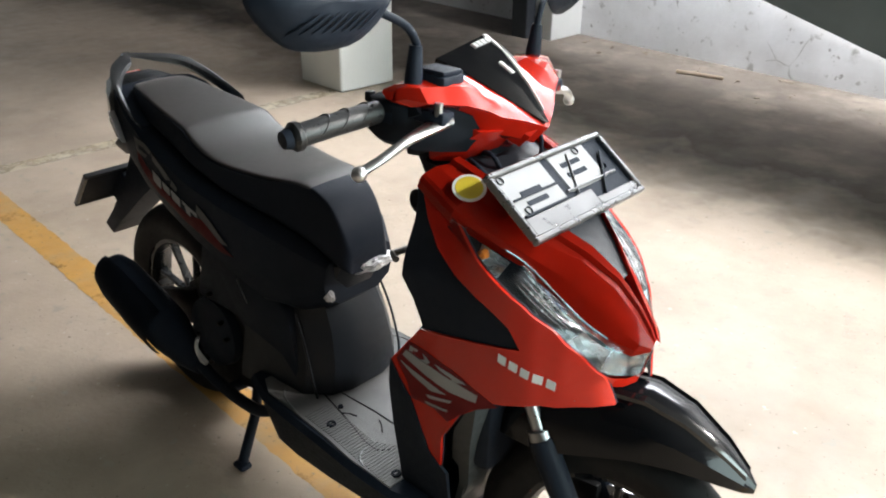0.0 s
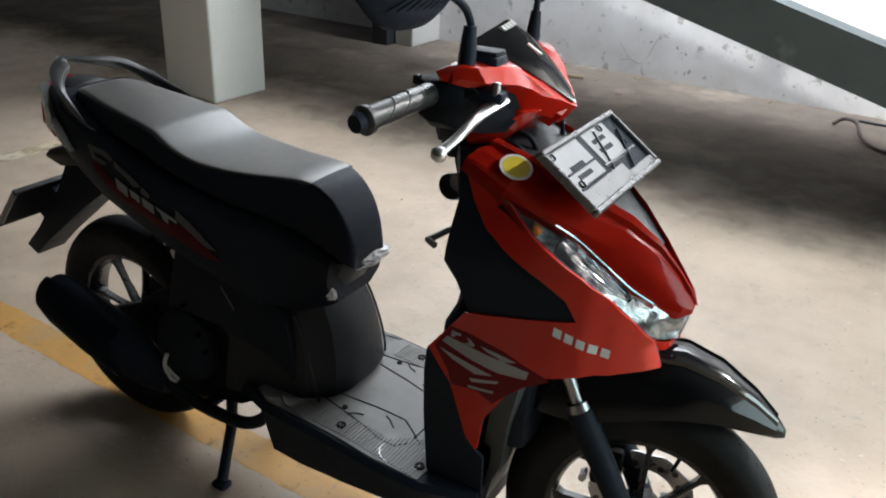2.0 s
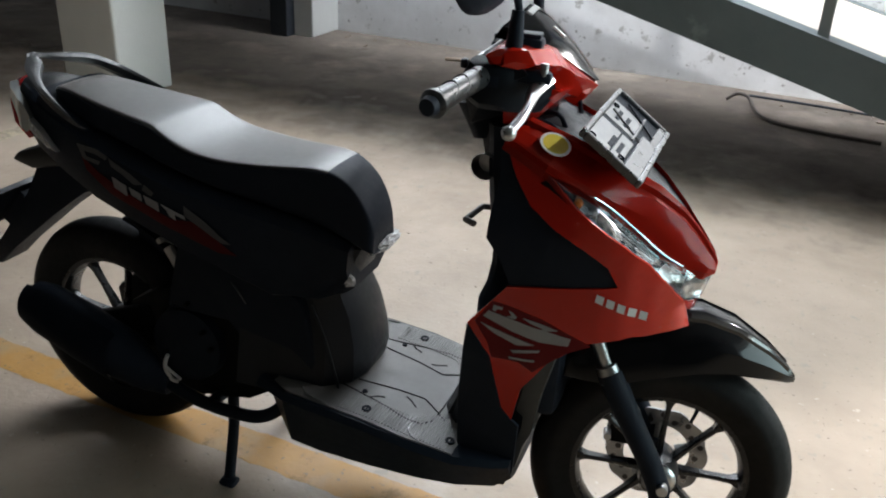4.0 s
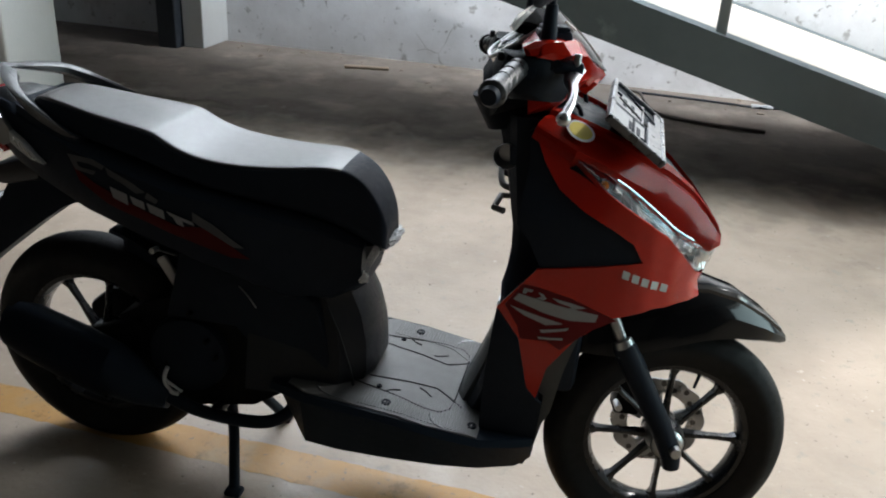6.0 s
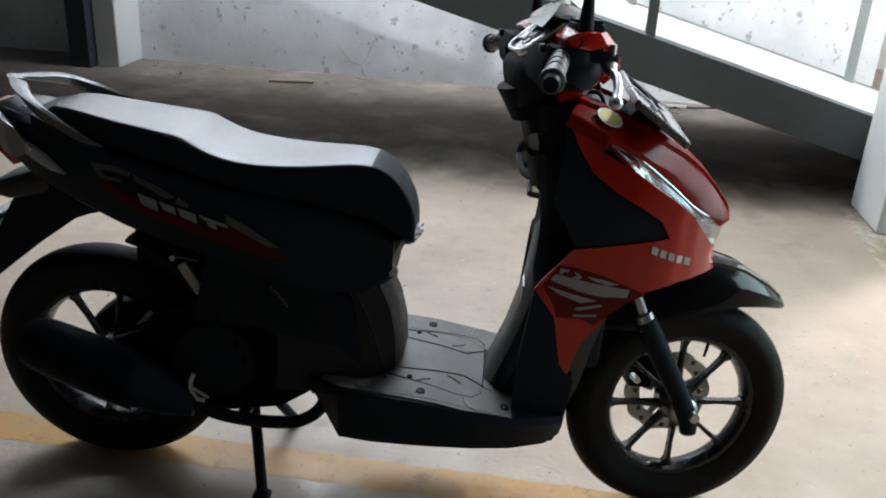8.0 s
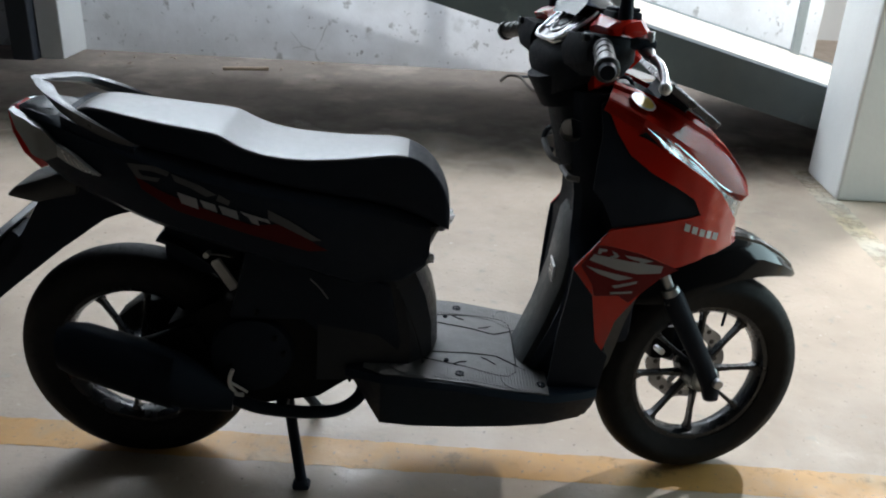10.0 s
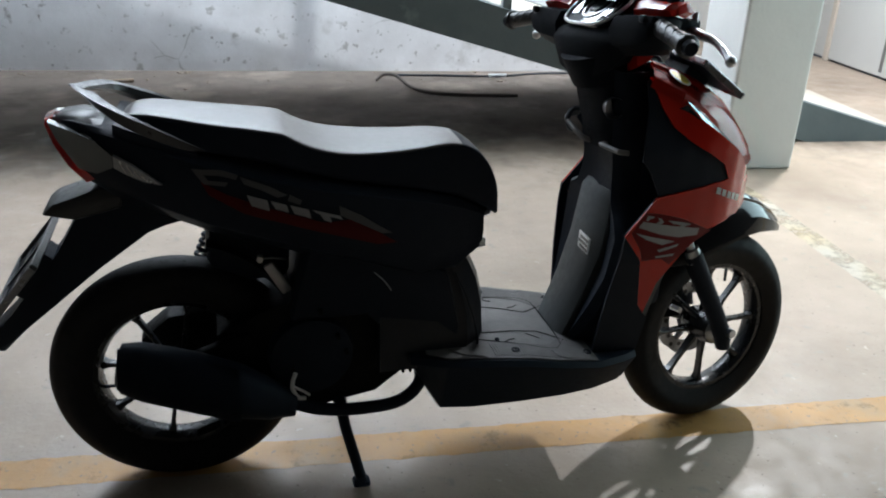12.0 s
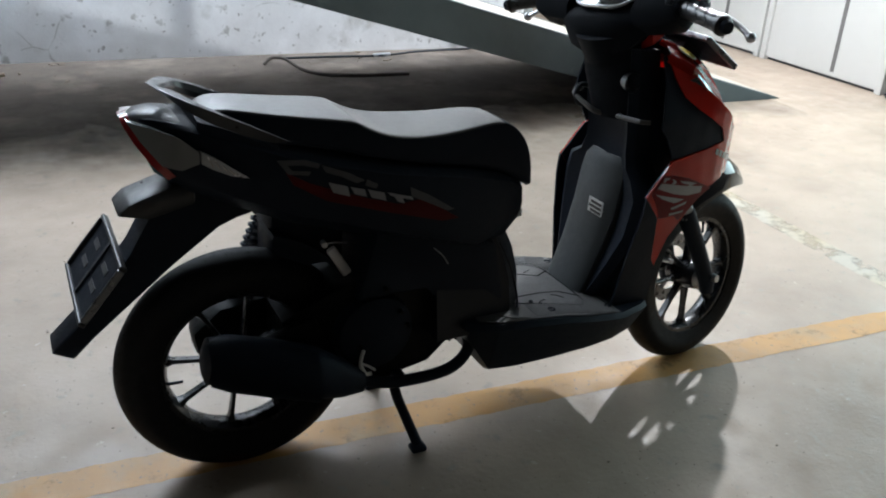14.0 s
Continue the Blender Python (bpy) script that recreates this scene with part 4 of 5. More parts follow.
for s in (-1, 1):
    for k in range(34):
        x = 0.66 + 0.0066 * k
        a, b = s * 0.112, s * 0.166
        if k > 20:
            a = s * (0.112 - 0.0050 * (k - 20))
        on_board("tread_rib", [(x, a), (x + 0.003, a), (x + 0.003, b), (x, b)], MAT_GREY, tread, 0.0032)
    for line in ([(0.625, 0.094), (0.699, 0.107), (0.780, 0.124), (0.815, 0.122), (0.832, 0.100), (0.834, 0.050), (0.834, 0.0)], [(0.655, 0.066), (0.793, 0.047), (0.822, 0.066), (0.852, 0.088)], [(0.699, 0.107), (0.712, 0.096), (0.726, 0.091)], [(0.760, 0.064), (0.772, 0.069), (0.788, 0.082)]):
        for (x0, y0), (x1, y1) in zip(line, line[1:]):
            d = Vector((x1 - x0, y1 - y0)).normalized() * 0.0014
            on_board("tread_groove", [(x0 - d.y, s * (y0 + d.x)), (x1 - d.y, s * (y1 + d.x)), (x1 + d.y, s * (y1 - d.x)), (x0 + d.y, s * (y0 - d.x))], GROOVE, tread, 0.0024)
    # Raised ribs, in a paler grey that paints their reflection.
    for rib in ([(0.798, 0.130), (0.801, 0.148), (0.812, 0.162), (0.832, 0.170)], [(0.560, 0.130), (0.590, 0.160), (0.640, 0.170)]):
        line = curve_points([(x, s * y, board_z(x) + 0.002) for x, y in rib], 4)
        part("glint_rib", tube_bm(line, [0.0006] + [0.0022] * (len(line) - 2) + [0.0006], 6), GLINT, tread, "smooth raised rib with its reflection painted pale")
    for x, y in ((0.711, 0.143), (0.880, 0.135), (0.684, 0.096)):
        r = 0.009 if y > 0.1 else 0.005
        b = lathe_bm([(0.0001, 0.0018), (r * 0.45, 0.0018), (r * 0.5, 0.003), (r, 0.0034), (r * 1.15, 0.0), (r * 1.15, -0.004)], 16)
        b.transform(Matrix.Translation((x, s * y, board_z(x) + 0.001)) @ Matrix.Rotation(radians(90), 4, "X"))
        part("screw", b, MATT_BLACK, tread, "black floorboard screw")

# --- under the seat ---
trunk = []
for z, front, hw, back in ((0.258, 0.650, 0.140, 0.42), (0.30, 0.664, 0.134, 0.42), (0.36, 0.660, 0.124, 0.42), (0.42, 0.645, 0.114, 0.42), (0.468, 0.622, 0.108, 0.42), (0.52, 0.640, 0.100, 0.42), (0.565, 0.660, 0.090, 0.42)):
    trunk.append([(front, -hw * 0.30, z), (front - 0.012, -hw * 0.62, z), (front - 0.055, -hw * 0.93, z), (front - 0.12, -hw, z), (back, -hw * 1.03, z), (back, hw * 1.03, z), (front - 0.12, hw, z), (front - 0.055, hw * 0.93, z), (front - 0.012, hw * 0.62, z), (front, hw * 0.30, z)])
centre_cover = part("centre_cover", loft_bm(trunk), GREY_PLASTIC, scooter, "dark grey plastic cover under the seat", angle=30, settled=True)
for s in (-1, 1):
    part("cover_crease", tube_bm(curve_points([(0.575, s * 0.112, 0.455), (0.606, s * 0.116, 0.39), (0.630, s * 0.117, 0.315), (0.636, s * 0.112, 0.275)], 4), 0.0026, 6), GREY_PLASTIC, centre_cover, settled=True)
wrap_bm = bmesh.new()
bmesh.ops.create_icosphere(wrap_bm, subdivisions=4, radius=1)
for v in wrap_bm.verts:
    d = noise.noise(v.co * 4.0) * 0.22 + noise.noise(v.co * 11) * 0.10
    v.co = Vector((v.co.x * 0.030, v.co.y * 0.052, v.co.z * 0.016)) * (1 + d)
wrap_bm.transform(Matrix.Translation((0.655, 0.02, 0.553)) @ Matrix.Rotation(radians(-25), 4, "Y"))
part("plastic_wrap", wrap_bm, WRAP, centre_cover, "crumpled clear plastic wrapping under the seat nose", settled=True)
wrap_bm = bmesh.new()
bmesh.ops.create_icosphere(wrap_bm, subdivisions=3, radius=1)
for v in wrap_bm.verts:
    v.co = Vector((v.co.x * 0.014, v.co.y * 0.010, v.co.z * 0.013)) * (1 + noise.noise(v.co * 5.0) * 0.5)
wrap_bm.transform(Matrix.Translation((0.632, -0.075, 0.505)))
part("plastic_wrap", wrap_bm, WRAP, centre_cover, settled=True)

rear = []
for x, low, high, hw in ((0.635, 0.480, 0.575, 0.090), (0.58, 0.440, 0.605, 0.126), (0.50, 0.430, 0.630, 0.148), (0.40, 0.470, 0.650, 0.160), (0.30, 0.505, 0.670, 0.163), (0.20, 0.540, 0.695, 0.158), (0.10, 0.575, 0.725, 0.146), (0.0, 0.618, 0.760, 0.126), (-0.07, 0.650, 0.782, 0.104), (-0.13, 0.690, 0.792, 0.070), (-0.150, 0.735, 0.790, 0.048)):
    m = low + (high - low) * 0.55
    rear.append([(x, -hw * 0.55, low), (x, -hw * 0.9, low + (high - low) * 0.22), (x, -hw, m), (x, -hw * 0.93, high - 0.008), (x, -hw * 0.8, high), (x, hw * 0.8, high), (x, hw * 0.93, high - 0.008), (x, hw, m), (x, hw * 0.9, low + (high - low) * 0.22), (x, hw * 0.55, low)])
rear_body = part("rear_body", loft_bm(rear), BLACK, scooter, "black rear body panels with red and grey decals", angle=32, settled=True)


def rear_half(x, z):
    hw = table(x, [(-0.155, 0.068), (-0.13, 0.082), (-0.07, 0.104), (0.0, 0.126), (0.10, 0.146), (0.20, 0.158), (0.30, 0.163), (0.40, 0.160), (0.50, 0.148), (0.58, 0.126)])
    low = table(x, [(-0.13, 0.69), (0.0, 0.618), (0.10, 0.575), (0.20, 0.540), (0.30, 0.505), (0.40, 0.470), (0.50, 0.43)])
    high = table(x, [(-0.13, 0.792), (0.0, 0.760), (0.10, 0.725), (0.20, 0.695), (0.30, 0.670), (0.40, 0.650), (0.50, 0.630)])
    f = (z - low) / (high - low)
    return hw * (1 - 0.10 * max(0, (0.55 - f) / 0.33) - 0.07 * max(0, (f - 0.55) / 0.4)) + 0.002


def tail_side(x, z):
    return rear_half(x, z - table(x, SAG))


for s in (-1, 1):
    part("red_side_decal", panel_bm([(0.085, 0.668), (0.130, 0.645), (0.230, 0.612), (0.303, 0.592), (0.362, 0.596), (0.442, 0.545), (0.405, 0.543), (0.300, 0.572), (0.160, 0.610), (0.098, 0.645)], tail_side, s, 0.001, 4, 0.0010), DULL_RED, rear_body, "dark red decal")
    for mark in ([(0.070, 0.690), (0.122, 0.689), (0.150, 0.680), (0.146, 0.672), (0.118, 0.679), (0.090, 0.680), (0.098, 0.670), (0.132, 0.667), (0.128, 0.660), (0.090, 0.664)],
                 [(0.152, 0.678), (0.205, 0.660), (0.236, 0.644), (0.218, 0.640), (0.190, 0.654), (0.160, 0.664)], [(0.240, 0.645), (0.262, 0.634), (0.258, 0.626), (0.236, 0.634)],
                 [(0.330, 0.622), (0.372, 0.602), (0.430, 0.566), (0.412, 0.566), (0.366, 0.588), (0.332, 0.604)]):
        part("grey_side_decal", panel_bm(mark, tail_side, s, 0.001, 4, 0.0016), DULL_DECAL, rear_body)
    for x, z, w, h in ((0.164, 0.645, 0.036, 0.019), (0.206, 0.634, 0.028, 0.014), (0.240, 0.626, 0.034, 0.016), (0.280, 0.617, 0.052, 0.007), (0.294, 0.608, 0.018, 0.011)):
        part("lettering_bar", panel_bm([(x, z), (x + w, z - 0.26 * w), (x + w + 0.004, z - 0.26 * w - h), (x + 0.008, z - h)], tail_side, s, 0.001, 2, 0.0026), DECAL, rear_body)

# --- seat ---
SEAT = [(-0.065, 0.770, 0.030, 0.752), (-0.045, 0.797, 0.052, 0.752), (-0.02, 0.806, 0.066, 0.752), (0.03, 0.800, 0.078, 0.742), (0.09, 0.788, 0.090, 0.728), (0.16, 0.776, 0.099, 0.712), (0.22, 0.7655, 0.106, 0.695), (0.236, 0.761, 0.108, 0.690), (0.248, 0.7535, 0.110, 0.686), (0.29, 0.732, 0.112, 0.676), (0.34, 0.720, 0.112, 0.662), (0.40, 0.714, 0.106, 0.645), (0.48, 0.714, 0.090, 0.625), (0.54, 0.719, 0.076, 0.606), (0.585, 0.716, 0.066, 0.590), (0.622, 0.696, 0.060, 0.575), (0.650, 0.664, 0.056, 0.563), (0.668, 0.622, 0.050, 0.556), (0.674, 0.590, 0.042, 0.555), (0.668, 0.568, 0.034, 0.553)]
rings = []
for x, z, hw, low in SEAT:
    hw *= 0.97
    out = hw + min(0.014, 0.14 * (z - low))
    rings.append([(x, -out, low), (x, -out - 0.001, low + (z - low) * 0.3), (x, -hw - 0.006, z - 0.026), (x, -hw - 0.003, z - 0.010), (x, -hw - 0.001, z - 0.004), (x, -hw * 0.975, z - 0.0005), (x, -hw * 0.90, z + 0.0005), (x, -hw * 0.45, z + 0.002), (x, 0, z + 0.0025), (x, hw * 0.45, z + 0.002), (x, hw * 0.90, z + 0.0005), (x, hw * 0.975, z - 0.0005), (x, hw + 0.001, z - 0.004), (x, hw + 0.003, z - 0.010), (x, hw + 0.006, z - 0.026), (x, out + 0.001, low + (z - low) * 0.3), (x, out, low)])
rings = [[(x, y * 0.96 - 0.010, z) for x, y, z in ring] for ring in rings]
seat = part("seat", loft_bm(rings), VINYL, scooter, "long dark grey vinyl dual seat", angle=75, settled=True)
# Steep faces get black plastic, painting in the shade of sides and nose.
seat.data.materials.append(BLACK)
for face in seat.data.polygons:
    if face.normal.z < (0.35 if face.center.x < 0.585 else 0.90):
        face.material_index = 1
sub = seat.modifiers.new("smooth", "SUBSURF")
sub.levels = sub.render_levels = 2
for s in (-1, 1):
    seam = curve_points([(x, s * (hw * 0.93 + 0.003) - 0.010, z - 0.006) for x, z, hw, low in SEAT[2:15]], 4)
    part("seam", tube_bm(seam, 0.0013, 6), BLACK, seat, settled=True)

# grab rail: a wing round the seat's tail whose two arms meet in a raised point
TIP = Vector((-0.134, -0.027, 0.815))
for s in (-1, 1):
    line = curve_points([(0.085, s * 0.140, 0.729), (0.040, s * 0.134, 0.749), (-0.034, s * 0.117, 0.780), (-0.091, s * 0.084, 0.801), TIP], 6)
    rings = []
    for i, p in enumerate(line):
        f = i / (len(line) - 1)
        w = (0.003 + 0.034 * f ** 1.5) * (1 if f < 0.85 else max(0.42, (1 - f) / 0.15))
        h = 0.006 + 0.024 * math.sin(math.pi * min(1, f * 1.02)) ** 0.8
        rings.append([p, p + Vector((0.3 * w, -s * w * 0.5, 0.001)), p + Vector((0.6 * w, -s * w, -0.003)), p + Vector((0.6 * w + 0.006, -s * w * 0.9, -h * 0.6)), p + Vector((0.014, -s * 0.006, -h))])
    part("grab_rail", loft_bm(rings), RAIL_PLASTIC, scooter, "dark grey plastic grab rail behind the seat", angle=30)
part("tail_cover", loft_bm([[(x, -w, z), (x, -w * 0.6, z + 0.006), (x, w * 0.6, z + 0.006), (x, w, z), (x, w, z - 0.03), (x, -w, z - 0.03)] for x, w, z in ((-0.060, 0.092, 0.792), (-0.02, 0.108, 0.780), (0.03, 0.116, 0.758), (0.08, 0.120, 0.738))]), BLACK, scooter, "black tail cover inside the rail", settled=True)
tail = [[(x, -w, z0), (x, -w * 1.02, z1 - 0.012), (x, -w * 0.7, z1), (x, w * 0.7, z1), (x, w * 1.02, z1 - 0.012), (x, w, z0)] for x, w, z0, z1 in ((-0.172, 0.014, 0.778, 0.784), (-0.166, 0.026, 0.770, 0.790), (-0.150, 0.042, 0.752, 0.797), (-0.120, 0.060, 0.72, 0.798), (-0.090, 0.078, 0.70, 0.790), (-0.053, 0.096, 0.68, 0.764), (0.02, 0.104, 0.66, 0.735))]
tail_light = part("tail_light", loft_bm(tail), RAIL_PLASTIC, scooter, "tail light unit with red lens and clear indicators", angle=42, settled=True)
part("red_lens", loft_bm([[(x, -w, z), (x, w, z), (x + 0.014, w, z + 0.006), (x + 0.014, -w, z + 0.006)] for x, w, z in ((-0.180, 0.020, 0.754), (-0.178, 0.040, 0.745), (-0.163, 0.064, 0.716), (-0.139, 0.082, 0.682), (-0.112, 0.078, 0.650))]), RED_LENS, tail_light, "red tail lens")
tail_half = lambda x, z: table(x, [(-0.18, 0.040), (-0.150, 0.068), (-0.10, 0.096), (-0.05, 0.114), (0.0, 0.126), (0.04, 0.132)])
for s in (-1, 1):
    lens = part("indicator_lens", panel_bm([(-0.172, 0.754), (-0.130, 0.746), (-0.093, 0.734), (-0.062, 0.709), (-0.062, 0.688), (-0.090, 0.674), (-0.122, 0.680), (-0.154, 0.722)], tail_half, s, 0.024, 3, 0.004), SMOKED, tail_light, "smoked grey rear indicator lens")
    part("indicator_tip", panel_bm([(-0.060, 0.711), (-0.030, 0.696), (0.020, 0.662), (-0.010, 0.667), (-0.041, 0.679), (-0.060, 0.690)], tail_half, s, 0.014, 3, 0.010), PALE_LENS, tail_light, "pale clear tip of the indicator")
    for k in range(5):
        x, z = -0.050 + 0.012 * k, 0.703 - 0.0078 * k
        part("lens_rib", tube_bm([(x, s * (tail_half(x, z) + 0.0105), z), (x + 0.010, s * (tail_half(x + 0.010, z) + 0.0105), z - 0.020 + 0.0028 * k)], 0.0012, 5), REFLECTOR, lens)

# rear mudguard with the plate holder
mud = [(0.05, 0.585), (-0.02, 0.572), (-0.109, 0.500), (-0.245, 0.385), (-0.298, 0.330), (-0.338, 0.350), (-0.276, 0.410), (-0.182, 0.535), (-0.125, 0.635), (-0.08, 0.690), (0.02, 0.66)]
rear_guard = part("rear_mudguard", prism_bm(mud, -0.040, 0.040, 0.006), BLACK, scooter, "black rear mudguard with the plate holder", settled=True)
lic = [(-0.203, 0.614), (-0.180, 0.636), (-0.100, 0.664), (-0.060, 0.658), (-0.060, 0.622), (-0.145, 0.602)]
part("plate_light_hood", prism_bm(lic, -0.052, 0.052, 0.008), RAIL_PLASTIC, rear_guard, "satin hood over the plate", settled=True)
REAR_PLATE_AT = Matrix.Translation((-0.246, 0, 0.464)) @ Matrix(((0, -0.62, -0.785, 0), (-1, 0, 0, 0), (0, -0.785, 0.62, 0), (0, 0, 0, 1)))
rear_plate = plate_frame(REAR_PLATE_AT, 0.135, 0.066, "black rear number plate frame without a plate", BLACK, RAIL_PLASTIC)
for u, v in ((-0.09, -0.03), (-0.09, 0.01), (0.03, -0.03), (0.03, 0.01)):
    plate_piece("slot", (u, v, -0.0008), (u + 0.05, v + 0.012, 0.0006), DULL_DECAL, rear_plate, "", 0, REAR_PLATE_AT)
plate_piece("cross_rib", (-0.006, -0.058, 0.0), (0.006, 0.058, 0.003), GREY_PLASTIC, rear_plate, "", 0, REAR_PLATE_AT)
plate_piece("holder_arm", (-0.04, -0.05, -0.05), (0.04, 0.05, -0.006), BLACK, rear_plate, "", 0.004, REAR_PLATE_AT)

# --- engine, exhaust, stand ---
engine = part("engine", loft_bm([[(x, -w, z0), (x, -w, z1), (x, w, z1), (x, w, z0)] for x, w, z0, z1 in ((0.10, 0.06, 0.25, 0.34), (0.20, 0.09, 0.19, 0.40), (0.30, 0.105, 0.175, 0.43), (0.42, 0.10, 0.19, 0.41), (0.50, 0.07, 0.23, 0.36))]), ENGINE, scooter, "dark alloy engine block", angle=20, settled=True)
for k in range(7):
    x = 0.40 + 0.016 * k
    part("cooling_fin", box_bm((x, -0.085, 0.215), (x + 0.006, 0.085, 0.385), 0.002), ENGINE, engine, settled=True)
part("fan_cover", lathe_bm([(0.0001, -0.135), (0.05, -0.133), (0.082, -0.122), (0.088, -0.09)], 32, (0.285, 0, 0.30)), BLACK, engine, "round black fan cover", settled=True)
part("belt_case", prism_bm([(-0.05, 0.22), (-0.06, 0.28), (0.0, 0.33), (0.28, 0.36), (0.38, 0.30), (0.34, 0.21), (0.1, 0.19)], 0.065, 0.135, 0.012), ENGINE, engine, settled=True)
part("swing_arm", prism_bm([(-0.03, 0.235), (-0.03, 0.285), (0.16, 0.35), (0.22, 0.25)], -0.085, -0.06, 0.006), ENGINE, engine, settled=True)
part("side_cover_lower", prism_bm([(0.24, 0.38), (0.28, 0.54), (0.44, 0.53), (0.56, 0.46), (0.60, 0.30), (0.52, 0.25), (0.46, 0.30), (0.40, 0.40)], -0.125, 0.125, 0.012), BLACK, scooter, "black lower side cover", settled=True)
part("inner_mudguard", loft_bm([[(0.275 * math.cos(a) + 0.0, -0.05, 0.26 + 0.278 * math.sin(a)), (0.275 * math.cos(a), 0.05, 0.26 + 0.278 * math.sin(a)), (0.283 * math.cos(a), 0.05, 0.26 + 0.286 * math.sin(a)), (0.283 * math.cos(a), -0.05, 0.26 + 0.286 * math.sin(a))] for a in (radians(d) for d in range(12, 75, 6))]), BLACK, scooter, settled=True)
part("airbox", box_bm((0.088, -0.02, 0.43), (0.25, 0.10, 0.575), 0.02), BLACK, scooter, settled=True)
shock = part("rear_shock", tube_bm([(0.03, 0.115, 0.30), (0.13, 0.10, 0.56)], 0.014, 12), STEEL, scooter, "rear shock absorber with black spring", settled=True)
coil = [Vector((0.045, 0.1127, 0.34)).lerp(Vector((0.122, 0.1013, 0.54)), k / 168) + 0.025 * Vector((math.cos(k * 0.52), math.sin(k * 0.52), -0.3 * math.cos(k * 0.52))) for k in range(169)]
part("spring", tube_bm(coil, 0.0042, 6), BLACK, shock, settled=True)
# White paint on bracket and bolt draws the shine of the metal.
bracket = part("silver_bracket", box_bm((-0.011, -0.007, -0.038), (0.011, 0.007, 0.036), 0.005, 2, Matrix.Translation((0.222, -0.056, 0.436)) @ Matrix.Rotation(radians(-32), 4, "Y")), WHITE_DECAL, engine, "silver bracket with its shine painted white")
part("bracket_bolt", tube_bm([(0.190, -0.048, 0.478), (0.188, -0.066, 0.479)], 0.0065, 10), WHITE_DECAL, bracket)
part("bracket_wire", tube_bm(curve_points([(0.196, -0.060, 0.480), (0.215, -0.064, 0.482), (0.240, -0.060, 0.476)], 4), 0.0022, 6), SILVER, bracket)
part("case_clamp", tube_bm(curve_points([(0.250, -0.140, 0.262), (0.244, -0.142, 0.244), (0.244, -0.142, 0.226), (0.256, -0.140, 0.204), (0.270, -0.136, 0.200)], 4), 0.0046, 8), LETTER, engine, "bright curved clamp on the engine case")
part("case_clamp", tube_bm(curve_points([(0.246, -0.142, 0.232), (0.262, -0.142, 0.222), (0.278, -0.138, 0.208)], 4), 0.0030, 8), LETTER, engine)
for x, z in ((0.335, 0.335), (0.300, 0.392), (0.352, 0.300), (0.245, 0.268)):
    part("case_bolt", tube_bm([(x, -0.118, z), (x, -0.138, z)], 0.005, 6), ENGINE, engine)
part("side_strut", tube_bm(curve_points([(0.405, -0.128, 0.470), (0.425, -0.131, 0.452), (0.440, -0.130, 0.430)], 4), 0.0014, 6), STEEL, engine, "thin bright strut on the side cover")

muffler_line = [(-0.082, -0.156, 0.3480, 0.030, 0.030), (-0.076, -0.156, 0.3470, 0.042, 0.044), (-0.04, -0.156, 0.336, 0.048, 0.054), (0.06, -0.152, 0.297, 0.052, 0.057), (0.14, -0.146, 0.258, 0.050, 0.055), (0.20, -0.145, 0.228, 0.036, 0.042), (0.25, -0.138, 0.203, 0.020, 0.024)]
rings = [[(x + 0.3 * b * math.sin(a) * 0.5, y + w * math.cos(a), z + b * math.sin(a)) for a in (2 * math.pi * k / 20 for k in range(20))] for x, y, z, w, b in muffler_line]
muffler = part("exhaust_muffler", loft_bm(rings), BLACK, scooter, "black exhaust muffler with a heat shield", settled=True)
rings = [[(x, y - w * 1.12 * math.cos(a) - 0.004, z + b * 1.1 * math.sin(a)) for a in (radians(d) for d in range(-60, 76, 15))] for x, y, z, w, b in muffler_line[1:5]]
hs = loft_bm(rings, caps=False, closed=False)
bmesh.ops.solidify(hs, geom=hs.faces[:], thickness=0.003)
part("heat_shield", hs, BLACK, muffler, "ribbed black heat shield", settled=True)
part("header_pipe", tube_bm(curve_points([(0.24, -0.138, 0.210), (0.31, -0.135, 0.182), (0.40, -0.135, 0.172), (0.47, -0.132, 0.180), (0.512, -0.120, 0.215), (0.505, -0.09, 0.262), (0.47, -0.05, 0.29)], 6), 0.0135, 12), BLACK, muffler, "bent black header pipe", settled=True)

stand = part("centre_stand", tube_bm([(0.345, -0.14, 0.165), (0.345, 0.14, 0.165)], 0.014, 10), BLACK, scooter, "black steel centre stand, folded down")
for s in (-1, 1):
    part("stand_leg", tube_bm([(0.345, s * 0.050, 0.165), (0.362, s * 0.078, 0.080), (0.389, s * 0.140, -0.010)], [0.013, 0.012, 0.012], 10), BLACK, stand)
    part("stand_foot", box_bm((0.370, s * 0.142 - 0.016, -0.027 - s * 0.0017), (0.408, s * 0.142 + 0.016, -0.010), 0.007), BLACK, stand)
part("stand_lever", tube_bm(curve_points([(0.35, 0.13, 0.15), (0.30, 0.17, 0.14), (0.22, 0.18, 0.15)], 4), 0.008, 8), BLACK, stand)

# --- handlebar: cowl, dash, grips, levers, mirrors ---
HX, HZ = 0.864, 0.957


